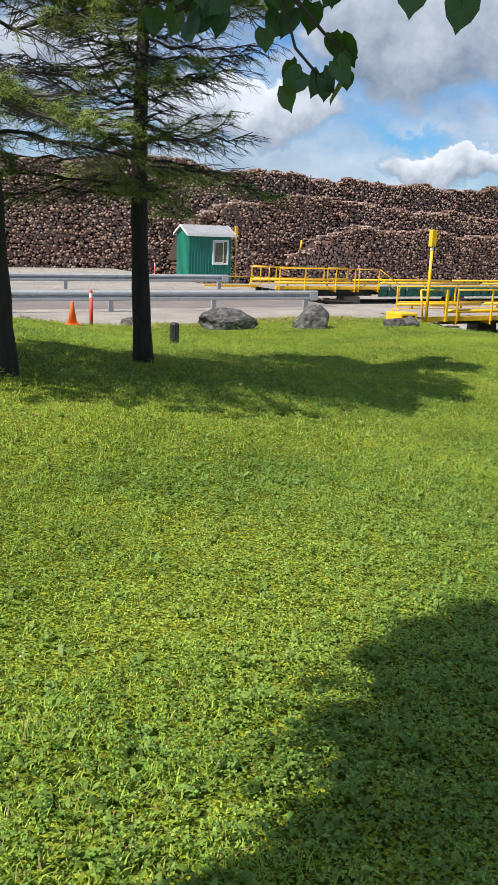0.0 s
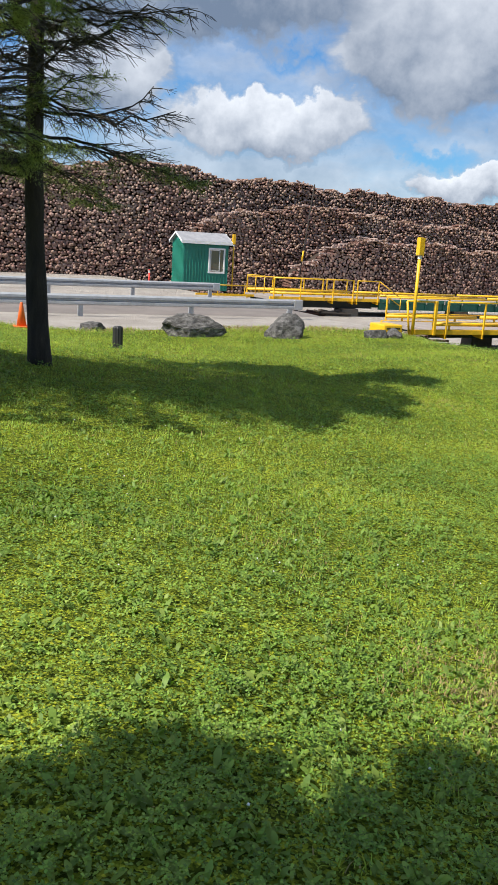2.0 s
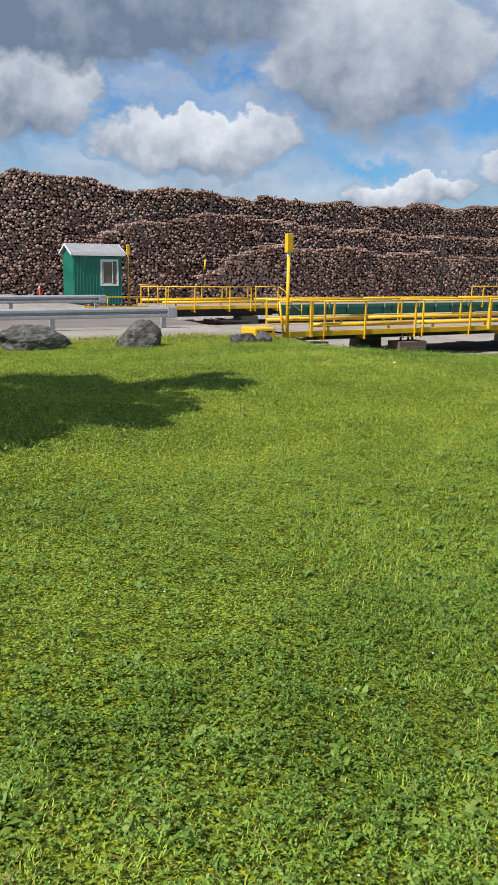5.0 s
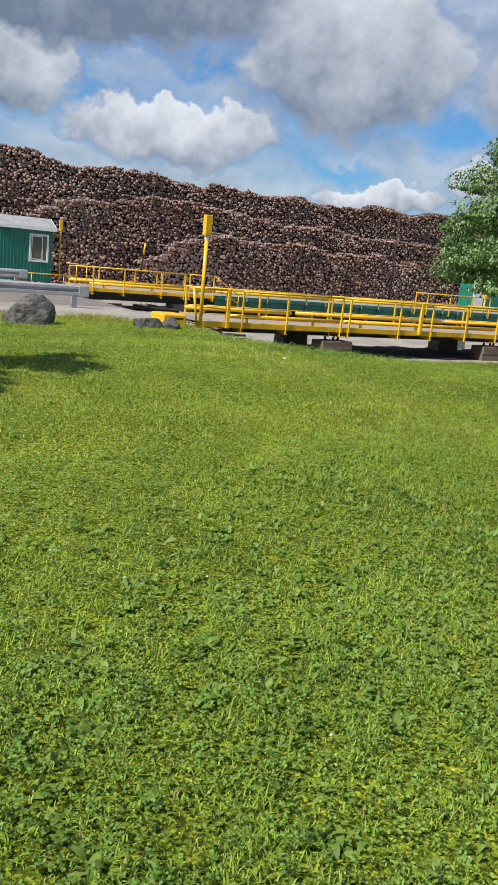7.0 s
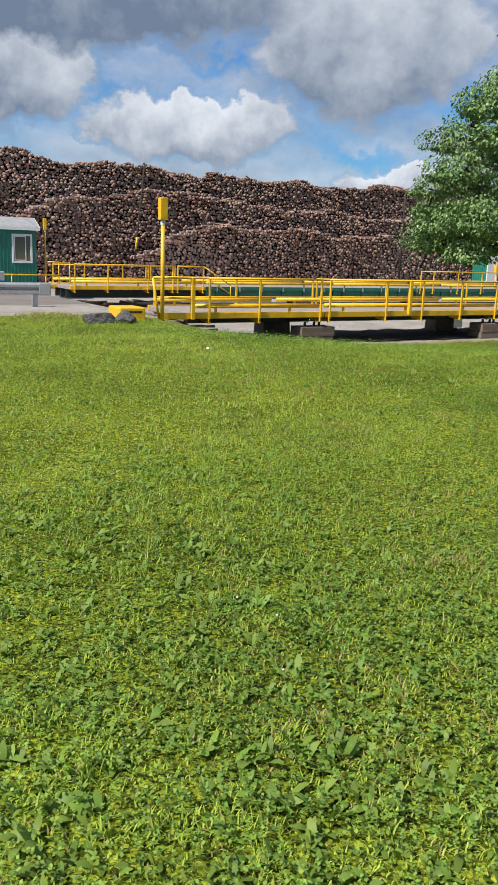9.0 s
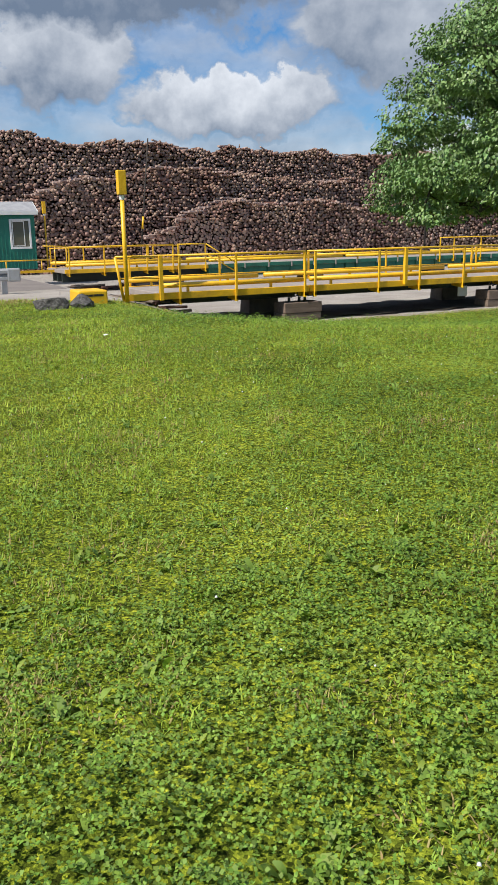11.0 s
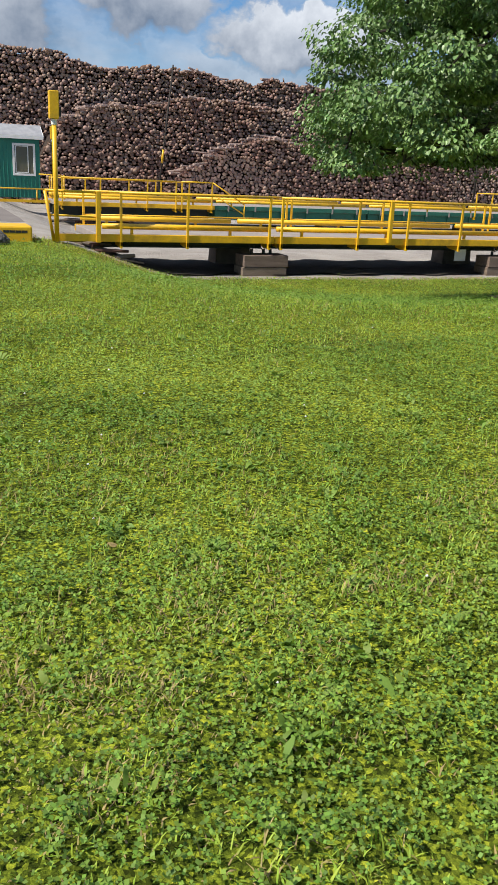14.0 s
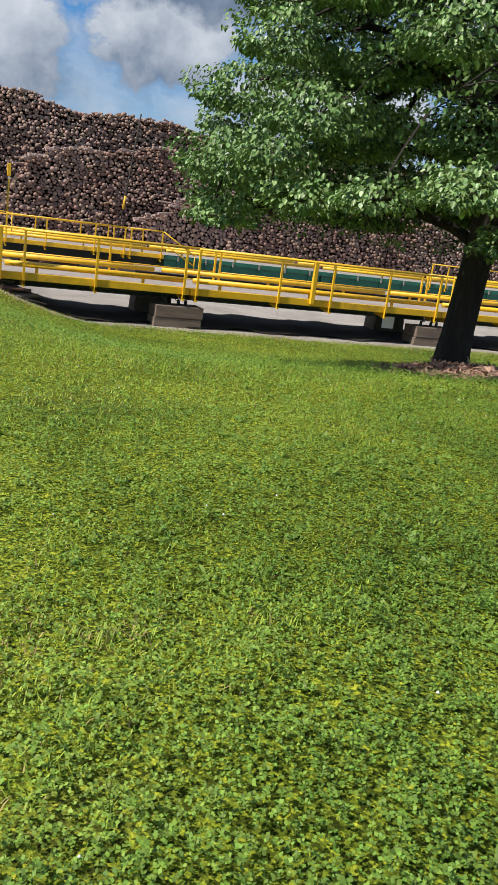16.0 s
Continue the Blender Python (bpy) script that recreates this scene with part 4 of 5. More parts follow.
        for j in range(7):
            b = r.uniform(0, 6.283)
            e = c + Vector((s * math.cos(b), s * math.sin(b), r.uniform(-0.25, 0.3) * s)) * 0.9
            limbs.tube([c, c.lerp(e, 0.5) + Vector((0, 0, 0.04)), e], [0.008, 0.006, 0.003], 3, caps=False)
    tagged(part("limb", limbs, BARK, root), kind="stuff")
    rg = np.random.default_rng(seed)
    inner = int(leaf_n * 0.07)
    C = np.array([tuple(c) for c in centres])
    P = [C[rg.integers(0, len(C), inner)] + rg.normal(0, 1, (inner, 3)) * [0.14, 0.14, 0.06]]
    H = [rg.uniform(0, 6.283, inner)]
    total = sum(t * t for _, t in masses)
    for c, t in masses:
        n = int((leaf_n - inner) * t * t / total)
        d = rg.normal(0, 1, (n, 3))
        d /= np.linalg.norm(d, axis=1)[:, None]
        d[:, 2] = np.where(d[:, 2] < -0.2, d[:, 2] * 0.4, d[:, 2])
        ragged = 1 + 0.3 * np.sin(4 * np.arctan2(d[:, 1], d[:, 0]) + 9 * t) * np.sin(3 * d[:, 2] + 5 * t)
        P.append(np.array(c) + d * (t * ragged * rg.uniform(0.3, 1.0, n) ** 0.4)[:, None] * [1, 1, 0.62])
        H.append(np.arctan2(d[:, 1], d[:, 0]) + rg.normal(0, 0.6, n))
    P, H = np.concatenate(P), np.concatenate(H)
    n = len(P)
    size = leaf * rg.uniform(0.6, 1.25, n)
    V, F = oval_leaves(P, H, rg.normal(-0.75, 0.4, n), size, size * 0.36, rg.normal(0.16, 0.08, n), rg.normal(0, 0.35, n))
    tagged(part("leaf", fast_mesh("leaf", V, F, mat), None, root, "dense glossy green leaves in drooping clusters"), kind="stuff")
    return root


broadleaf(26.85, 12.2, 8.4, (4.5, 4.2, 4.0), 5, 0.23, "large broadleaf tree with dark trunk in a mulch ring", 230000, 0.07, LEAF, 40, -0.5, 150, (0.4, 0.95), True,
          [(25.7, 10.0, -0.6, 0.5), (26.4, 10.3, -0.1, 0.55), (22.95, 12.5, -0.6, 0.5), (22.9, 12.3, 0.05, 0.7), (23.6, 11.4, 0.6, 0.75), (23.4, 13.6, 0.0, 0.7), (23.4, 12.0, 1.5, 0.7), (23.7, 12.9, 2.2, 0.7), (24.1, 11.3, 2.6, 0.65), (23.3, 13.3, 1.0, 0.7), (24.4, 12.0, 3.4, 0.65)])
shade_tree = broadleaf(0.84, -1.2, 5.2, (4.0, 0.78, 0.66), 9, 0.14, "broadleaf tree shading the lawn with heart-shaped leaves", 22000, 0.095, LEAF_DARK, 22, 1.3, 26, (0.15, 0.38), False)


def heart_leaf(m, p, size, heading, hang, r):
    """One drooping heart-shaped leaf with a pointed tip."""
    out = [(0.0, 0.0), (0.28, -0.12), (0.48, 0.12), (0.5, 0.38), (0.36, 0.7), (0.12, 0.92), (0.0, 1.1), (-0.12, 0.92), (-0.36, 0.7), (-0.5, 0.38), (-0.48, 0.12), (-0.28, -0.12)]
    rot = Euler((hang, r.gauss(0, 0.35), heading)).to_matrix()
    pts = [Vector(p) + rot @ Vector((a * size, 0.1 * size * math.cos(3 * a) * abs(a) * 2, -b * size)) for a, b in out]
    pts.append(Vector(p) + rot @ Vector((0, 0.07 * size, -0.4 * size)))
    m.add(pts, [(i, (i + 1) % 12, 12) for i in range(12)])


def hanging_branch():
    r = random.Random(4)
    eye = Vector((1.734, -2.362, 0.0))
    fwd, rt = Vector((0.457, 0.889, 0)), Vector((0.889, -0.457, 0))
    spot = lambda k, z, d: eye + fwd * d + rt * k + Vector((0, 0, z))
    m = Mesh()
    runs = [[Vector((0.84, -1.2, 2.3)), Vector((1.3, -1.15, 2.25)), spot(-0.1, 1.3, 1.25)],
            [spot(-0.1, 1.3, 1.25), spot(0.0, 0.82, 1.38), spot(0.02, 0.69, 1.4), spot(0.05, 0.6, 1.42), spot(0.1, 0.55, 1.42)],
            [spot(0.0, 0.82, 1.38), spot(-0.07, 0.7, 1.38), spot(-0.12, 0.65, 1.4), spot(-0.14, 0.64, 1.4)],
            [spot(0.02, 0.69, 1.4), spot(0.1, 0.62, 1.43), spot(0.15, 0.59, 1.43)],
            [spot(-0.1, 1.3, 1.25), spot(0.2, 0.9, 1.4), spot(0.31, 0.73, 1.42)],
            [spot(0.0, 0.82, 1.38), spot(0.06, 0.75, 1.4), spot(0.11, 0.7, 1.42)]]
    for pts in runs:
        m.tube(pts, [0.006] + [0.0025] * (len(pts) - 1), 5, caps=False)
    root = part("branch", m, TWIG, shade_tree, "drooping twig with dark heart-shaped leaves")
    for pts, n, j in ((runs[1], 24, 0.028), (runs[2], 18, 0.03), (runs[3], 5, 0.012), (runs[5], 8, 0.02)):
        for k in range(n):
            t = r.uniform(0.3, 1.0) * (len(pts) - 1)
            i = min(int(t), len(pts) - 2)
            p = pts[i].lerp(pts[i + 1], t - i) + Vector((r.gauss(0, j), r.gauss(0, j), r.gauss(0, 0.015)))
            lm = Mesh()
            heart_leaf(lm, p, r.uniform(0.026, 0.048), radians(-27) + r.gauss(0, 0.5), r.gauss(0.1, 0.35), r)
            part("leaf", lm, LEAF_DARK, root)
    for k, z in ((0.23, 0.71), (0.31, 0.69)):
        lm = Mesh()
        heart_leaf(lm, spot(k, z, 1.42), 0.058, radians(-20), 0.1, r)
        part("leaf", lm, LEAF_DARK, root)


hanging_branch()


def mulch_ring(x, y, rad):
    r = np.random.default_rng(3)
    n = 2600
    a, q = r.uniform(0, 6.283, n), rad * np.sqrt(r.uniform(0, 1, n))
    px, py = x + q * np.cos(a) * 1.1, y + q * np.sin(a)
    pz = height(px, py) + 0.17 * (1 - (q / rad) ** 2) + r.uniform(0, 0.02, n)
    V, F = blades(np.stack([px, py, pz], 1), r.uniform(0, 6.283, n), r.normal(0.1, 0.3, n), r.uniform(0.04, 0.13, n), r.uniform(0.012, 0.03, n), np.zeros(n), (0.8, 1.0, 0.7))
    m = Mesh()
    rings = [(0.0, 0.16), (0.35, 0.14), (0.7, 0.085), (1.0, -0.01)]
    pts = [(x + rad * k * 1.1 * math.cos(t), y + rad * k * math.sin(t), ground_z(x + rad * k * 1.1 * math.cos(t), y + rad * k * math.sin(t)) + z) for k, z in rings for t in np.linspace(0, 2 * math.pi, 24, endpoint=False)]
    m.add(pts, [(i * 24 + j, (i + 1) * 24 + j, (i + 1) * 24 + (j + 1) % 24, i * 24 + (j + 1) % 24) for i in range(3) for j in range(24)])
    root = part("mulch_ring", m, MULCH, smooth=True)
    tagged(root, "ring of brown bark mulch round the tree's foot", "mulch", kind="stuff")
    tagged(part("bark_chip", fast_mesh("bark_chip", V, F, MULCH), None, root), kind="stuff")


mulch_ring(26.65, 11.65, 1.35)


# ---- small things by the yard ----
def traffic_cone(x, y, h):
    g = ground_z(x, y)
    root = thing("traffic_cone", "orange plastic traffic cone on the grass verge", "traffic cone")
    m = Mesh()
    m.tube([(x, y, g + 0.03), (x, y, g + h * 0.97), (x, y, g + h)], [h * 0.2, 0.035, 0.025], 18)
    part("cone", m, ORANGE, root, smooth=True)
    m = Mesh()
    m.box(x - 0.19, x + 0.19, y - 0.19, y + 0.19, g - 0.01, g + 0.04)
    part("base", m, ORANGE, root, bevel=0.012)


def marker_post(x, y, h, g):
    root = thing("marker_post", "slim red plastic marker post with pale top band", "marker post", "red marker posts")
    m = Mesh()
    m.tube([(x, y, g - 0.05), (x, y, g + h * 0.8)], 0.05, 12)
    part("tube", m, RED, root, smooth=True)
    m = Mesh()
    m.tube([(x, y, g + h * 0.8), (x, y, g + h * 0.93)], 0.046, 12)
    part("band", m, WHITE, root, "pale reflective band")
    m = Mesh()
    m.tube([(x, y, g + h * 0.93), (x, y, g + h)], [0.05, 0.04], 12)
    part("cap", m, RED, root)


def bollard(x, y, h):
    g = ground_z(x, y)
    root = thing("bollard", "short black fluted bollard standing in the lawn", "bollard")
    m = Mesh()
    n = 24
    for j, (rr, z) in enumerate(((0.105, -0.05), (0.105, h - 0.02), (0.095, h))):
        for i in range(n):
            k = rr * (1.0 if i % 2 else 0.9)
            m.v.append((x + k * math.cos(2 * math.pi * i / n), y + k * math.sin(2 * math.pi * i / n), g + z))
    for j in range(2):
        for i in range(n):
            m.f.append((j * n + i, j * n + (i + 1) % n, (j + 1) * n + (i + 1) % n, (j + 1) * n + i))
            m.m.append(0)
    m.f.append(tuple(2 * n + i for i in range(n)))
    m.m.append(0)
    part("post", m, BLACK, root)
    m = Mesh()
    m.tube([(x, y, g + h), (x, y, g + h + 0.02)], [0.08, 0.07], 16)
    part("cap", m, BLACK, root)


traffic_cone(7.42, 18.95, 0.6)
marker_post(8.12, 19.65, 0.92, ground_z(8.12, 19.65))
marker_post(18.7, 43.2, 0.95, -2.41)
bollard(8.65, 14.95, 0.44)


def yellow_kerb_block(x0, x1, y0, y1, z0, z1):
    m = Mesh()
    m.box(x0, x1, y0, y1, z0, z1)
    root = part("kerb_block", m, YELLOW, bevel=0.04)
    tagged(root, "yellow painted concrete block with slotted face", "kerb block")
    for i in range(4):
        a = x0 + 0.1 + i * (x1 - x0 - 0.2) / 4
        m = Mesh()
        m.box(a, a + 0.12, y0 - 0.004, y0 + 0.01, z1 - 0.14, z1 - 0.09)
        part("slot", m, BLACK, root)


yellow_kerb_block(18.75, 19.45, 20.1, 20.95, -2.5, -2.09)


def tube_part(name, root, pts, rr, mat=YELLOW, sides=8):
    m = Mesh()
    m.tube(pts, rr, sides)
    return part(name, m, mat, root, smooth=True)


def end_rail():
    root = thing("end_rail", "yellow tube handrail at the weighbridge end", "handrail", "yellow handrails")
    y = NEAR_Y - 0.06
    tube_part("post", root, [(19.95, y, -2.42), (19.78, y, RAIL)], 0.035)
    tube_part("rail", root, [(19.78, y, RAIL + 0.01), (20.93, y, RAIL - 0.01)], 0.027)
    tube_part("middle_rail", root, [(19.86, y, -1.86), (20.93, y, -1.9)], 0.02)
    m = Mesh()
    m.box(20.88, 20.98, y - 0.05, y + 0.05, -2.44, RAIL + 0.02)
    part("gate_post", m, YELLOW, root, bevel=0.008)
    m = Mesh()
    m.box(19.95, 20.94, y - 0.02, y + 0.02, -2.42, -2.26)
    part("kick_plate", m, YELLOW, root)


end_rail()


def gate_post(x, y):
    m = Mesh()
    m.box(x - 0.05, x + 0.05, y - 0.05, y + 0.05, DECK - 0.1, RAIL + 0.02)
    tagged(part("gate_post", m, YELLOW, bevel=0.008), "square yellow steel post on the deck edge", "post", "yellow posts")


gate_post(28.4, NEAR_Y - 0.04)


def far_end_brace():
    root = thing("stair_rail", "yellow sloping handrail beside the far weighbridge", "handrail", "yellow handrails")
    y = FAR_Y - 0.03
    tube_part("rail", root, [(28.78, y, RAIL), (30.2, y, -2.2)], 0.025)
    tube_part("middle_rail", root, [(28.78, y, -1.8), (30.2, y, -2.6)], 0.025)
    tube_part("post", root, [(30.2, y, -2.85), (30.2, y, -2.18)], 0.025)


far_end_brace()


def shed_rail():
    root = thing("shed_rail", "low yellow handrail in front of the shed", "handrail", "yellow handrails")
    y = 37.4
    tube_part("rail", root, [(18.9, y, -1.9), (22.5, y, -1.9)], 0.027)
    for x in (20.4, 21.9):
        tube_part("post", root, [(x, y, -2.43), (x, y, -1.9)], 0.025)
    m = Mesh()
    m.box(19.2, 22.5, y - 0.03, y + 0.03, -2.43, -2.32)
    part("kick_plate", m, YELLOW, root)
    for x in (22.5, 23.0):
        tube_part("tall_post", root, [(x, y, -2.43), (x, y, -1.32)], 0.025)
    tube_part("top_rail", root, [(22.0, y, -1.32), (23.0, y, -1.36)], 0.025)


shed_rail()


def timber_offcut(x, y, length, rr, turn, tilt, z, mat):
    m = Mesh()
    d = Vector((math.cos(turn) * math.cos(tilt), math.sin(turn) * math.cos(tilt), math.sin(tilt))) * length / 2
    c = Vector((x, y, z))
    m.tube([c - d, c - d * 0.3 + Vector((0, 0, 0.01)), c + d], [rr, rr * 0.95, rr * 0.8], 7)
    tagged(part("timber_offcut", m, mat), "broken dark timber offcut lying under the weighbridge end", "timber", "timber offcuts")


def offcuts():
    r = random.Random(77)
    for i in range(7):
        x, y = r.uniform(20.2, 21.9), r.uniform(20.4, 20.95)
        timber_offcut(x, y, r.uniform(0.4, 1.0), r.uniform(0.025, 0.06), r.gauss(0.0, 0.5), r.gauss(0, 0.12), ground_z(x, y) + r.uniform(0.03, 0.12), (TIMBER, LOG_BARK, POLE_WOOD)[i % 3])
    for i in range(16):
        x, y = r.uniform(22.9, 26.3), r.uniform(35.5, 36.1)
        timber_offcut(x, y, r.uniform(0.7, 1.8), r.uniform(0.04, 0.09), r.gauss(0.0, 0.5), r.gauss(0, 0.1), ground_z(x, y) + r.uniform(0.04, 0.25), (TIMBER, LOG_BARK, POLE_WOOD)[i % 3])


offcuts()


def leaning_pole(a, b, rr, label, sleeve):
    root = thing("utility_pole", label, "pole")
    tube_part("pole", root, [a, b], [rr, rr * 0.8], POLE_WOOD, 10)
    if sleeve:
        a, b = Vector(a), Vector(b)
        tube_part("sleeve", root, [a.lerp(b, sleeve[0]), a.lerp(b, sleeve[1])], rr * 1.25, YELLOW, 10)


leaning_pole((28.95, 45.0, -3.3), (29.78, 45.0, 4.0), 0.045, "dark leaning timber brace with a yellow sleeve", (0.36, 0.45))
leaning_pole((50.9, 48.2, -3.3), (51.0, 48.2, 3.9), 0.08, "dark upright timber pole before the log piles", None)
shed(56.9, 60.8, 44.2, 47.0, -3.25, -0.1, 0.5, "pale-trimmed green shed at the far end of the yard", (58.9, 59.9, -1.5, -0.5))
m = Mesh()
m.box(55.5, 56.5, 44.1, 44.19, -3.2, -0.12)
tagged(part("corner_panel", m, WHITE, bevel=0.01), "white painted panel on the far shed's corner", "panel")
signal_post(48.2, 36.2, -0.9, "short yellow steel post on the far weighbridge")


# ---- lawn ----
def near_path(x):
    return np.interp(x, [1.7, 5.7, 9.9, 12.3, 16.5, 19.1, 24], [-2.36, -1.38, 0.0, 0.52, 1.29, 1.78, 2.6])


def scatter(b0, b1, per_m2, seed):
    """Points on the lawn between two distances beyond the walked line."""
    r = np.random.default_rng(seed)
    x0, x1 = 1.5, 25 + 0.9 * b1
    n = int((x1 - x0) * (b1 - b0) * per_m2)
    x = r.uniform(x0, x1, n)
    y = near_path(x) + r.uniform(b0, b1, n)
    ok = (y < lawn_edge(x) - 0.1 + 0.5 * (value_noise(x, y, 0.5, 9) - 0.5)) & (x > 1.2 + 0.16 * (y + 2.4)) & (x < 21.0 + 0.95 * (y - 1.8))
    ok &= ((x - 26.65) / 1.1) ** 2 + (y - 11.65) ** 2 > 1.8
    x, y = x[ok], y[ok]
    return x, y, height(x, y), r


# thin straw-coloured patches: centre, half widths, strength
DRY_PATCHES = [(17.5, 4.85, 1.5, 0.5, 0.6), (17.9, 3.6, 0.5, 0.35, 0.6), (15.9, 3.1, 0.35, 0.3, 0.9), (16.2, 2.6, 0.4, 0.2, 0.8), (14.7, 3.8, 0.9, 0.4, 0.6), (21.3, 5.0, 0.9, 0.5, 0.5), (19.3, 4.0, 0.5, 0.35, 0.6)]


def dryness(x, y):
    d = 0.5 * smooth(0.66, 0.95, value_noise(x, y, 0.9, 5))
    d = np.maximum(d, 0.95 * np.exp(-(((x - 6.3) / 0.75) ** 2 + ((y - 0.55) / 0.45) ** 2)))
    d = np.maximum(d, 0.8 * np.exp(-(((x - 17.2) / 0.9) ** 2 + ((y - 3.2) / 0.5) ** 2)))
    edge = lawn_edge(x)
    d = np.maximum(d, 0.8 * smooth(edge - 1.6, edge - 0.3, y) * smooth(12.5, 15, x) * (1 - smooth(21, 23, x)))
    for cx, cy, rx, ry, k in DRY_PATCHES:
        d = np.maximum(d, k * np.exp(-(((x - cx) / rx) ** 2 + ((y - cy) / ry) ** 2)) * (0.4 + 0.9 * value_noise(x, y, 0.3, 19)))
    worn = 0.25 + 0.75 * np.exp(-(((x - 16.6) / 2.0) ** 2))
    d = np.maximum(d, 0.85 * worn * smooth(0.52, 0.8, value_noise(x, y, 0.24, 15)) * smooth(0.25, 0.6, value_noise(x, y, 1.1, 16)))
    return d


def clover_share(x, y):
    return smooth(0.36, 0.6, value_noise(x, y, 1.5, 2)) * 0.5 + 0.42 + 0.32 * smooth(16.8, 18.5, x) - 0.15 * np.exp(-(((x - 16.6) / 1.4) ** 2))


def lawn_layer(b0, b1, per_m2, seed, grow):
    x, y, z, r = scatter(b0, b1, per_m2, seed)
    keep = r.uniform(0, 1, len(x)) < (0.62 if grow < 1.5 else 0.7) + 0.6 * smooth(0.35, 0.65, value_noise(x, y, 0.085, 4))
    x, y, z = x[keep], y[keep], z[keep]
    n = len(x)
    dry = dryness(x, y)
    kind = r.uniform(0, 1, n)
    cl = clover_share(x, y) * (1 - 0.8 * dry) * (1.1 if grow < 1.5 else 0.7)
    is_cl = kind < cl
    is_dry = ~is_cl & (r.uniform(0, 1, n) < 0.06 + 0.75 * dry)
    is_gr = ~is_cl & ~is_dry
    P = np.stack([x, y, z], 1)
    tall = 0.3 + 0.75 * value_noise(x, y, 0.7, 8) + 1.1 * smooth(0.45, 0.8, value_noise(x, y, 0.085, 4))
    out = []
    for sel, name, mat, label in ((is_gr, "grass", GRASS, "short bright green lawn grass"), (is_dry, "dry_grass", DRY, "straw-coloured dry grass blades in the lawn")):
        k = int(sel.sum())
        ln = r.uniform(0.018, 0.043, k) * tall[sel] * (1.0 if grow < 1.5 else 0.85) * grow ** 0.5
        turn, rise_, half, curl = r.uniform(0, 6.283, k), r.uniform(0.35, 1.4, k), r.uniform(0.0015, 0.0031, k) * grow, r.uniform(0.2, 1.0, k)
        if grow < 1.1:
            V, F = spikes(P[sel] - [0, 0, 0.004], turn, rise_, ln, half, curl)
        else:
            V, F = blades(P[sel] - [0, 0, 0.004], turn, rise_, ln, half, curl, (1.0, 0.3))
            V, F = V[:, :3], [(0, 1, 2)]
        out.append(tagged(new(name, fast_mesh(name, V, F, mat)), label, "grass", kind="stuff"))
    stems = P[is_cl][::3]
    k = len(stems) * 3
    lift = r.uniform(0.012, 0.07, len(stems)) * tall[is_cl][::3]
    Q = np.repeat(stems + np.stack([0 * lift, 0 * lift, lift], 1), 3, 0)
    ln = np.repeat(r.uniform(0.008, 0.0145, len(stems)), 3) * grow ** 0.9
    turn = np.repeat(r.uniform(0, 6.283, len(stems)), 3) + np.tile([0, 2.09, 4.19], len(stems)) + r.normal(0, 0.25, k)
    if grow > 1.1:
        ln = ln * 1.35
    V, F = leaflets(Q, turn, np.repeat(r.normal(0.15, 0.3, len(stems)), 3) + r.normal(0, 0.3, k), ln, ln * 0.42, r.normal(0.1, 0.12, k), np.repeat(r.normal(0, 0.35, len(stems)), 3))
    if grow > 1.1:
        V, F = V[:, 1:], [(0, 1, 2)]
    out.append(tagged(new("clover", fast_mesh("clover", V, F, CLOVER)), "low green clover leaves growing through the lawn", "clover", kind="stuff"))
    return out


lawn_layer(0.6, 2.4, 13000, 21, 1.0)
lawn_layer(2.4, 5.0, 5800, 22, 1.2)
lawn_layer(5.0, 9.5, 1900, 23, 1.7)
lawn_layer(9.5, 21.0, 720, 24, 2.4)


def verge():
    """Unmown yellowing tufts along the lawn's edge."""
    r = np.random.default_rng(41)
    n = 26000
    x = r.uniform(5, 34, n)
    y = lawn_edge(x) - np.abs(r.normal(0, 0.55, n)) + 0.25
    keep = r.uniform(0, 1, n) < smooth(0.3, 0.7, value_noise(x, y, 0.45, 7))
    x, y = x[keep], y[keep]
    n = len(x)
    P = np.stack([x, y, height(x, y) - 0.01], 1)
    V, F = spikes(P, r.uniform(0, 6.283, n), r.uniform(0.6, 1.4, n), r.uniform(0.06, 0.18, n) * np.where(x > 20, 0.4, 1.0), r.uniform(0.004, 0.008, n), r.uniform(0.1, 0.8, n))
    half = int(n * 0.36)
    tagged(new("verge_grass", fast_mesh("verge_grass", V[:half], F, GRASS)), "taller unmown grass along the yard's edge", "grass", kind="stuff")
    tagged(new("dry_verge_grass", fast_mesh("dry_verge_grass", V[half:], F, DRY)), "yellowed dry grass tufts along the yard's edge", "grass", kind="stuff")


verge()


def weeds(b0, b1, per_m2, seed, grow):
    """Rosettes of broad dandelion-like leaves."""
    x, y, z, r = scatter(b0, b1, per_m2, seed)
    keep = r.uniform(0, 1, len(x)) < (smooth(0.3, 0.65, value_noise(x, y, 1.3, 6)) + 0.15) * (1 - 0.8 * smooth(12.0, 14.5, x))
    x, y, z = x[keep], y[keep], z[keep]
    k = 7
    n = len(x) * k
    P = np.repeat(np.stack([x, y, z], 1), k, 0) + r.normal(0, 0.02, (n, 3)) * [1, 1, 0.2]
    size = np.repeat(r.uniform(0.5, 1.1, len(x)), k) * r.uniform(0.7, 1.15, n)
    V, F = blades(P, r.uniform(0, 6.283, n), r.uniform(0.5, 1.35, n), 0.07 * size * grow, 0.0135 * size * grow, r.uniform(0.15, 0.6, n), (0.35, 0.85, 1.0, 0.3), r.normal(0, 0.4, n))
    tagged(new("weed", fast_mesh("weed", V, F, WEED)), "broad-leaved green weeds standing above the grass", "weed", kind="stuff")


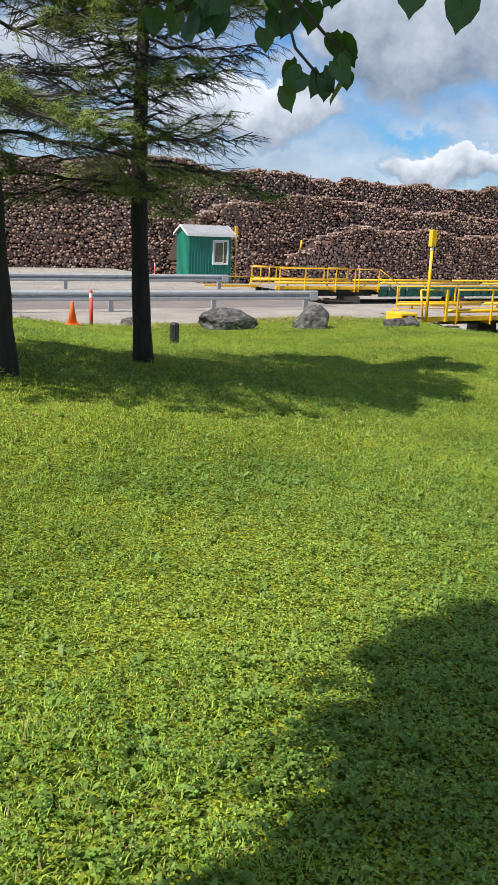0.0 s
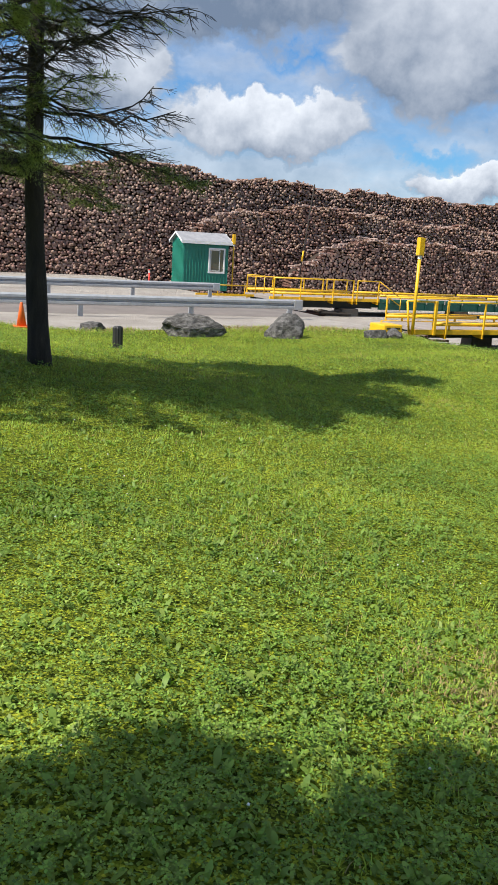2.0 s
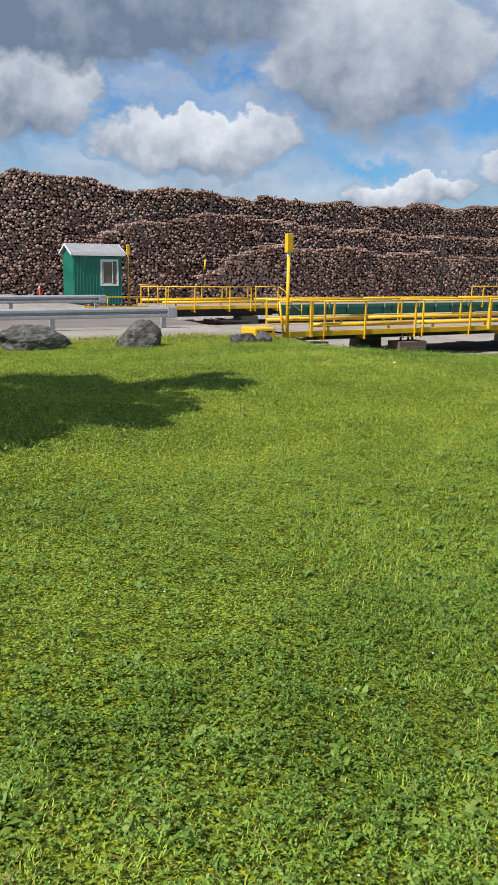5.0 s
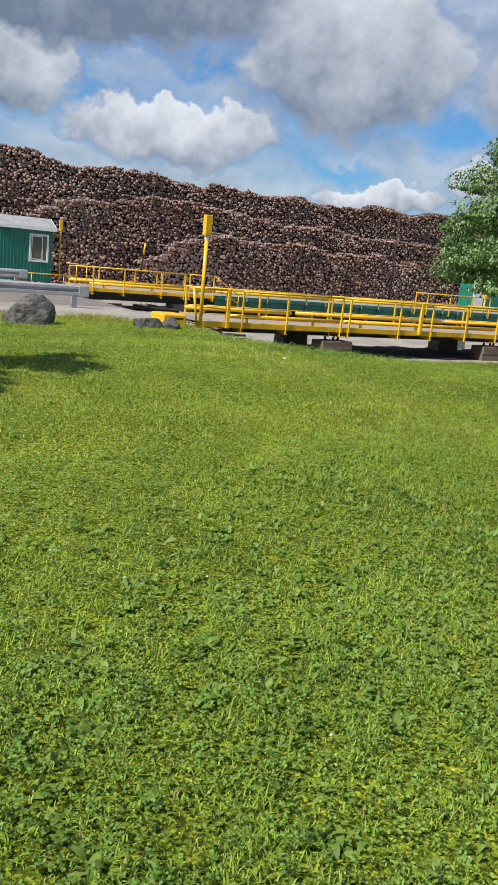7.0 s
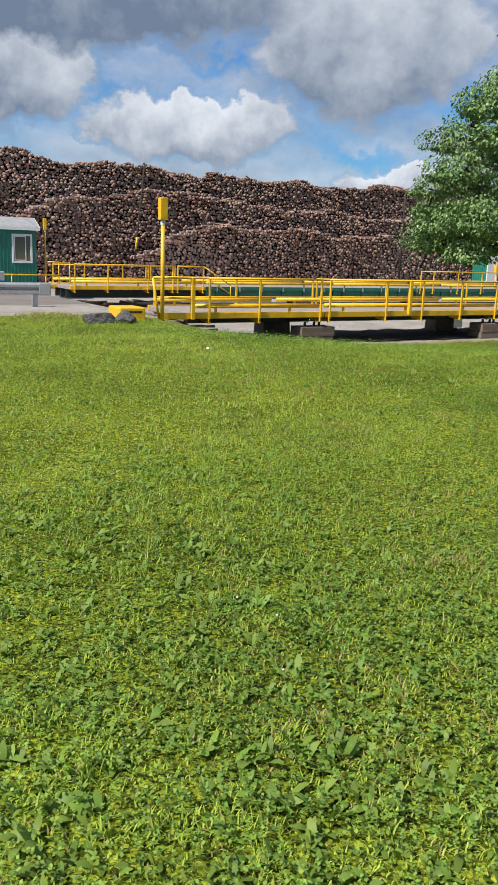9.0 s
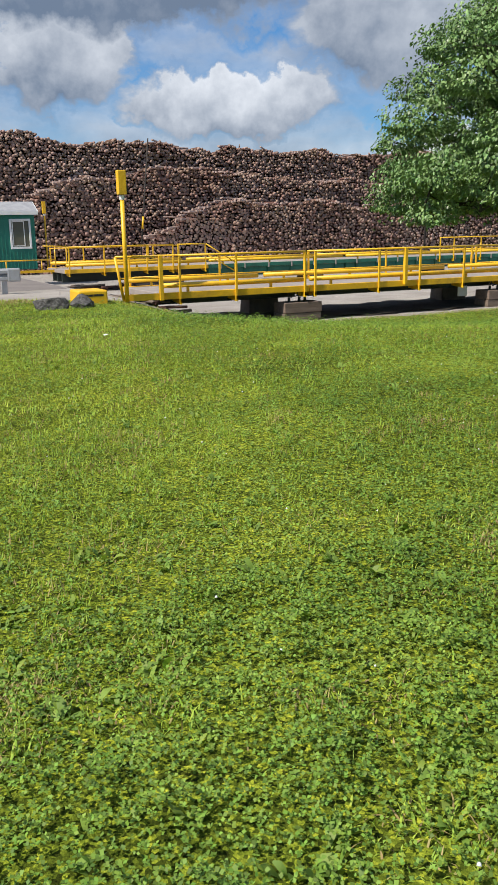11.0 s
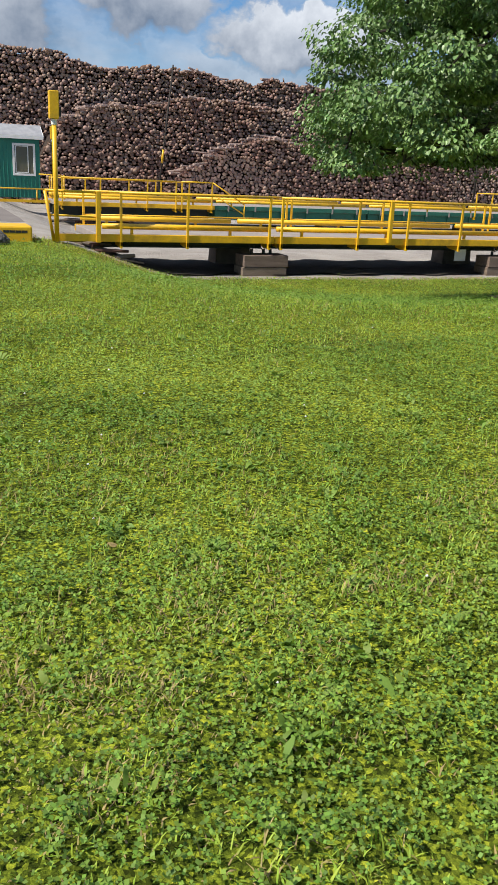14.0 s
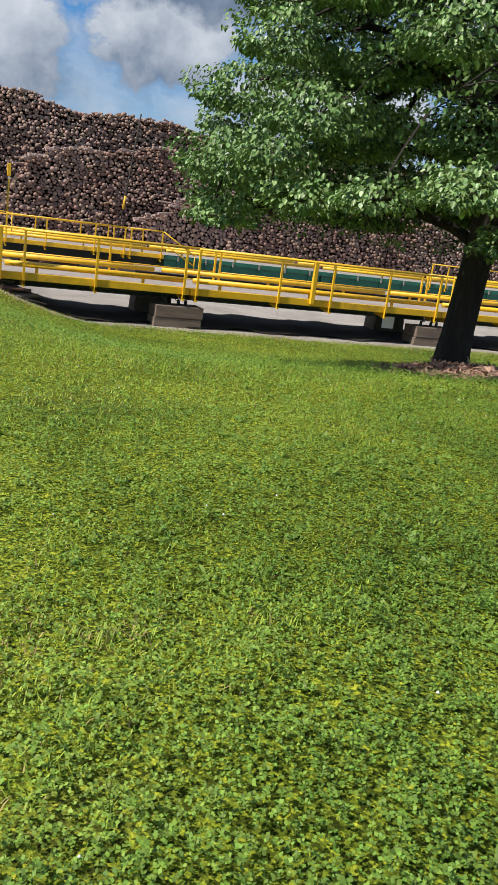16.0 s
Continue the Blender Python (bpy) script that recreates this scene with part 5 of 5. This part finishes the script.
weeds(0.6, 2.4, 120, 31, 0.85)
weeds(2.4, 5.0, 75, 32, 0.8)
weeds(5.0, 13.0, 18, 33, 0.8)


def outer_lawn():
    """Sparser turf on the rest of the lawn."""
    r = np.random.default_rng(51)
    n = 70000
    x, y = r.uniform(-8, 38, n), r.uniform(-8, 20, n)
    inside = (y > near_path(x) + 0.4) & (x > 1.2 + 0.16 * (y + 2.4)) & (x < 21.0 + 0.95 * (y - 1.8))
    ok = ~inside & (y < lawn_edge(x) - 0.2)
    x, y = x[ok], y[ok]
    n = len(x)
    P = np.stack([x, y, height(x, y) - 0.004], 1)
    V, F = blades(P, r.uniform(0, 6.283, n), r.uniform(0.4, 1.3, n), r.uniform(0.05, 0.09, n), r.uniform(0.006, 0.011, n), r.uniform(0.1, 0.5, n), (1.0, 0.3))
    tagged(new("grass", fast_mesh("grass", V[:, :3], [(0, 1, 2)], GRASS)), "short green lawn grass", "grass", kind="stuff")


outer_lawn()


def clover_flowers():
    r = np.random.default_rng(61)
    x, y, z, _ = scatter(0.5, 7.0, 1.6, 62)
    n = len(x)
    c = np.stack([x, y, z + r.uniform(0.04, 0.07, n)], 1)
    q = r.uniform(0.0045, 0.0075, n)[:, None, None]
    shape = np.array([(1, 0, 0), (0, 1, 0), (-1, 0, 0), (0, -1, 0), (0, 0, 0.9), (0, 0, -0.8)], float)
    V = c[:, None, :] + shape[None] * q
    F = [(0, 1, 4), (1, 2, 4), (2, 3, 4), (3, 0, 4), (1, 0, 5), (2, 1, 5), (3, 2, 5), (0, 3, 5)]
    tagged(new("clover_flower", fast_mesh("clover_flower", V, F, WHITE)), "tiny white clover flower heads in the lawn", "flower", kind="stuff")


clover_flowers()


def paper_scrap(x, y):
    m = Mesh()
    z = ground_z(x, y) + 0.035
    m.add([(x - 0.03, y - 0.02, z), (x + 0.028, y - 0.02, z + 0.012), (x + 0.033, y + 0.02, z + 0.006), (x, y + 0.008, z + 0.02), (x - 0.028, y + 0.02, z + 0.01)], [(0, 1, 3), (1, 2, 3), (0, 3, 4)])
    tagged(part("paper_scrap", m, WHITE), "crumpled white paper scrap on the grass", "litter")


paper_scrap(16.6, 11.0)


def fallen_leaves():
    r = random.Random(12)
    for x, y in ((6.35, 0.35), (6.75, 0.05), (5.75, 0.2), (17.6, 4.0), (8.6, 1.9)):
        m = Mesh()
        heart_leaf(m, (x, y, ground_z(x, y) + 0.03), 0.032, r.uniform(0, 6.28), 1.35, r)
        tagged(part("fallen_leaf", m, DRY), "dry tan leaf fallen on the grass", "leaf", "fallen leaves")


fallen_leaves()
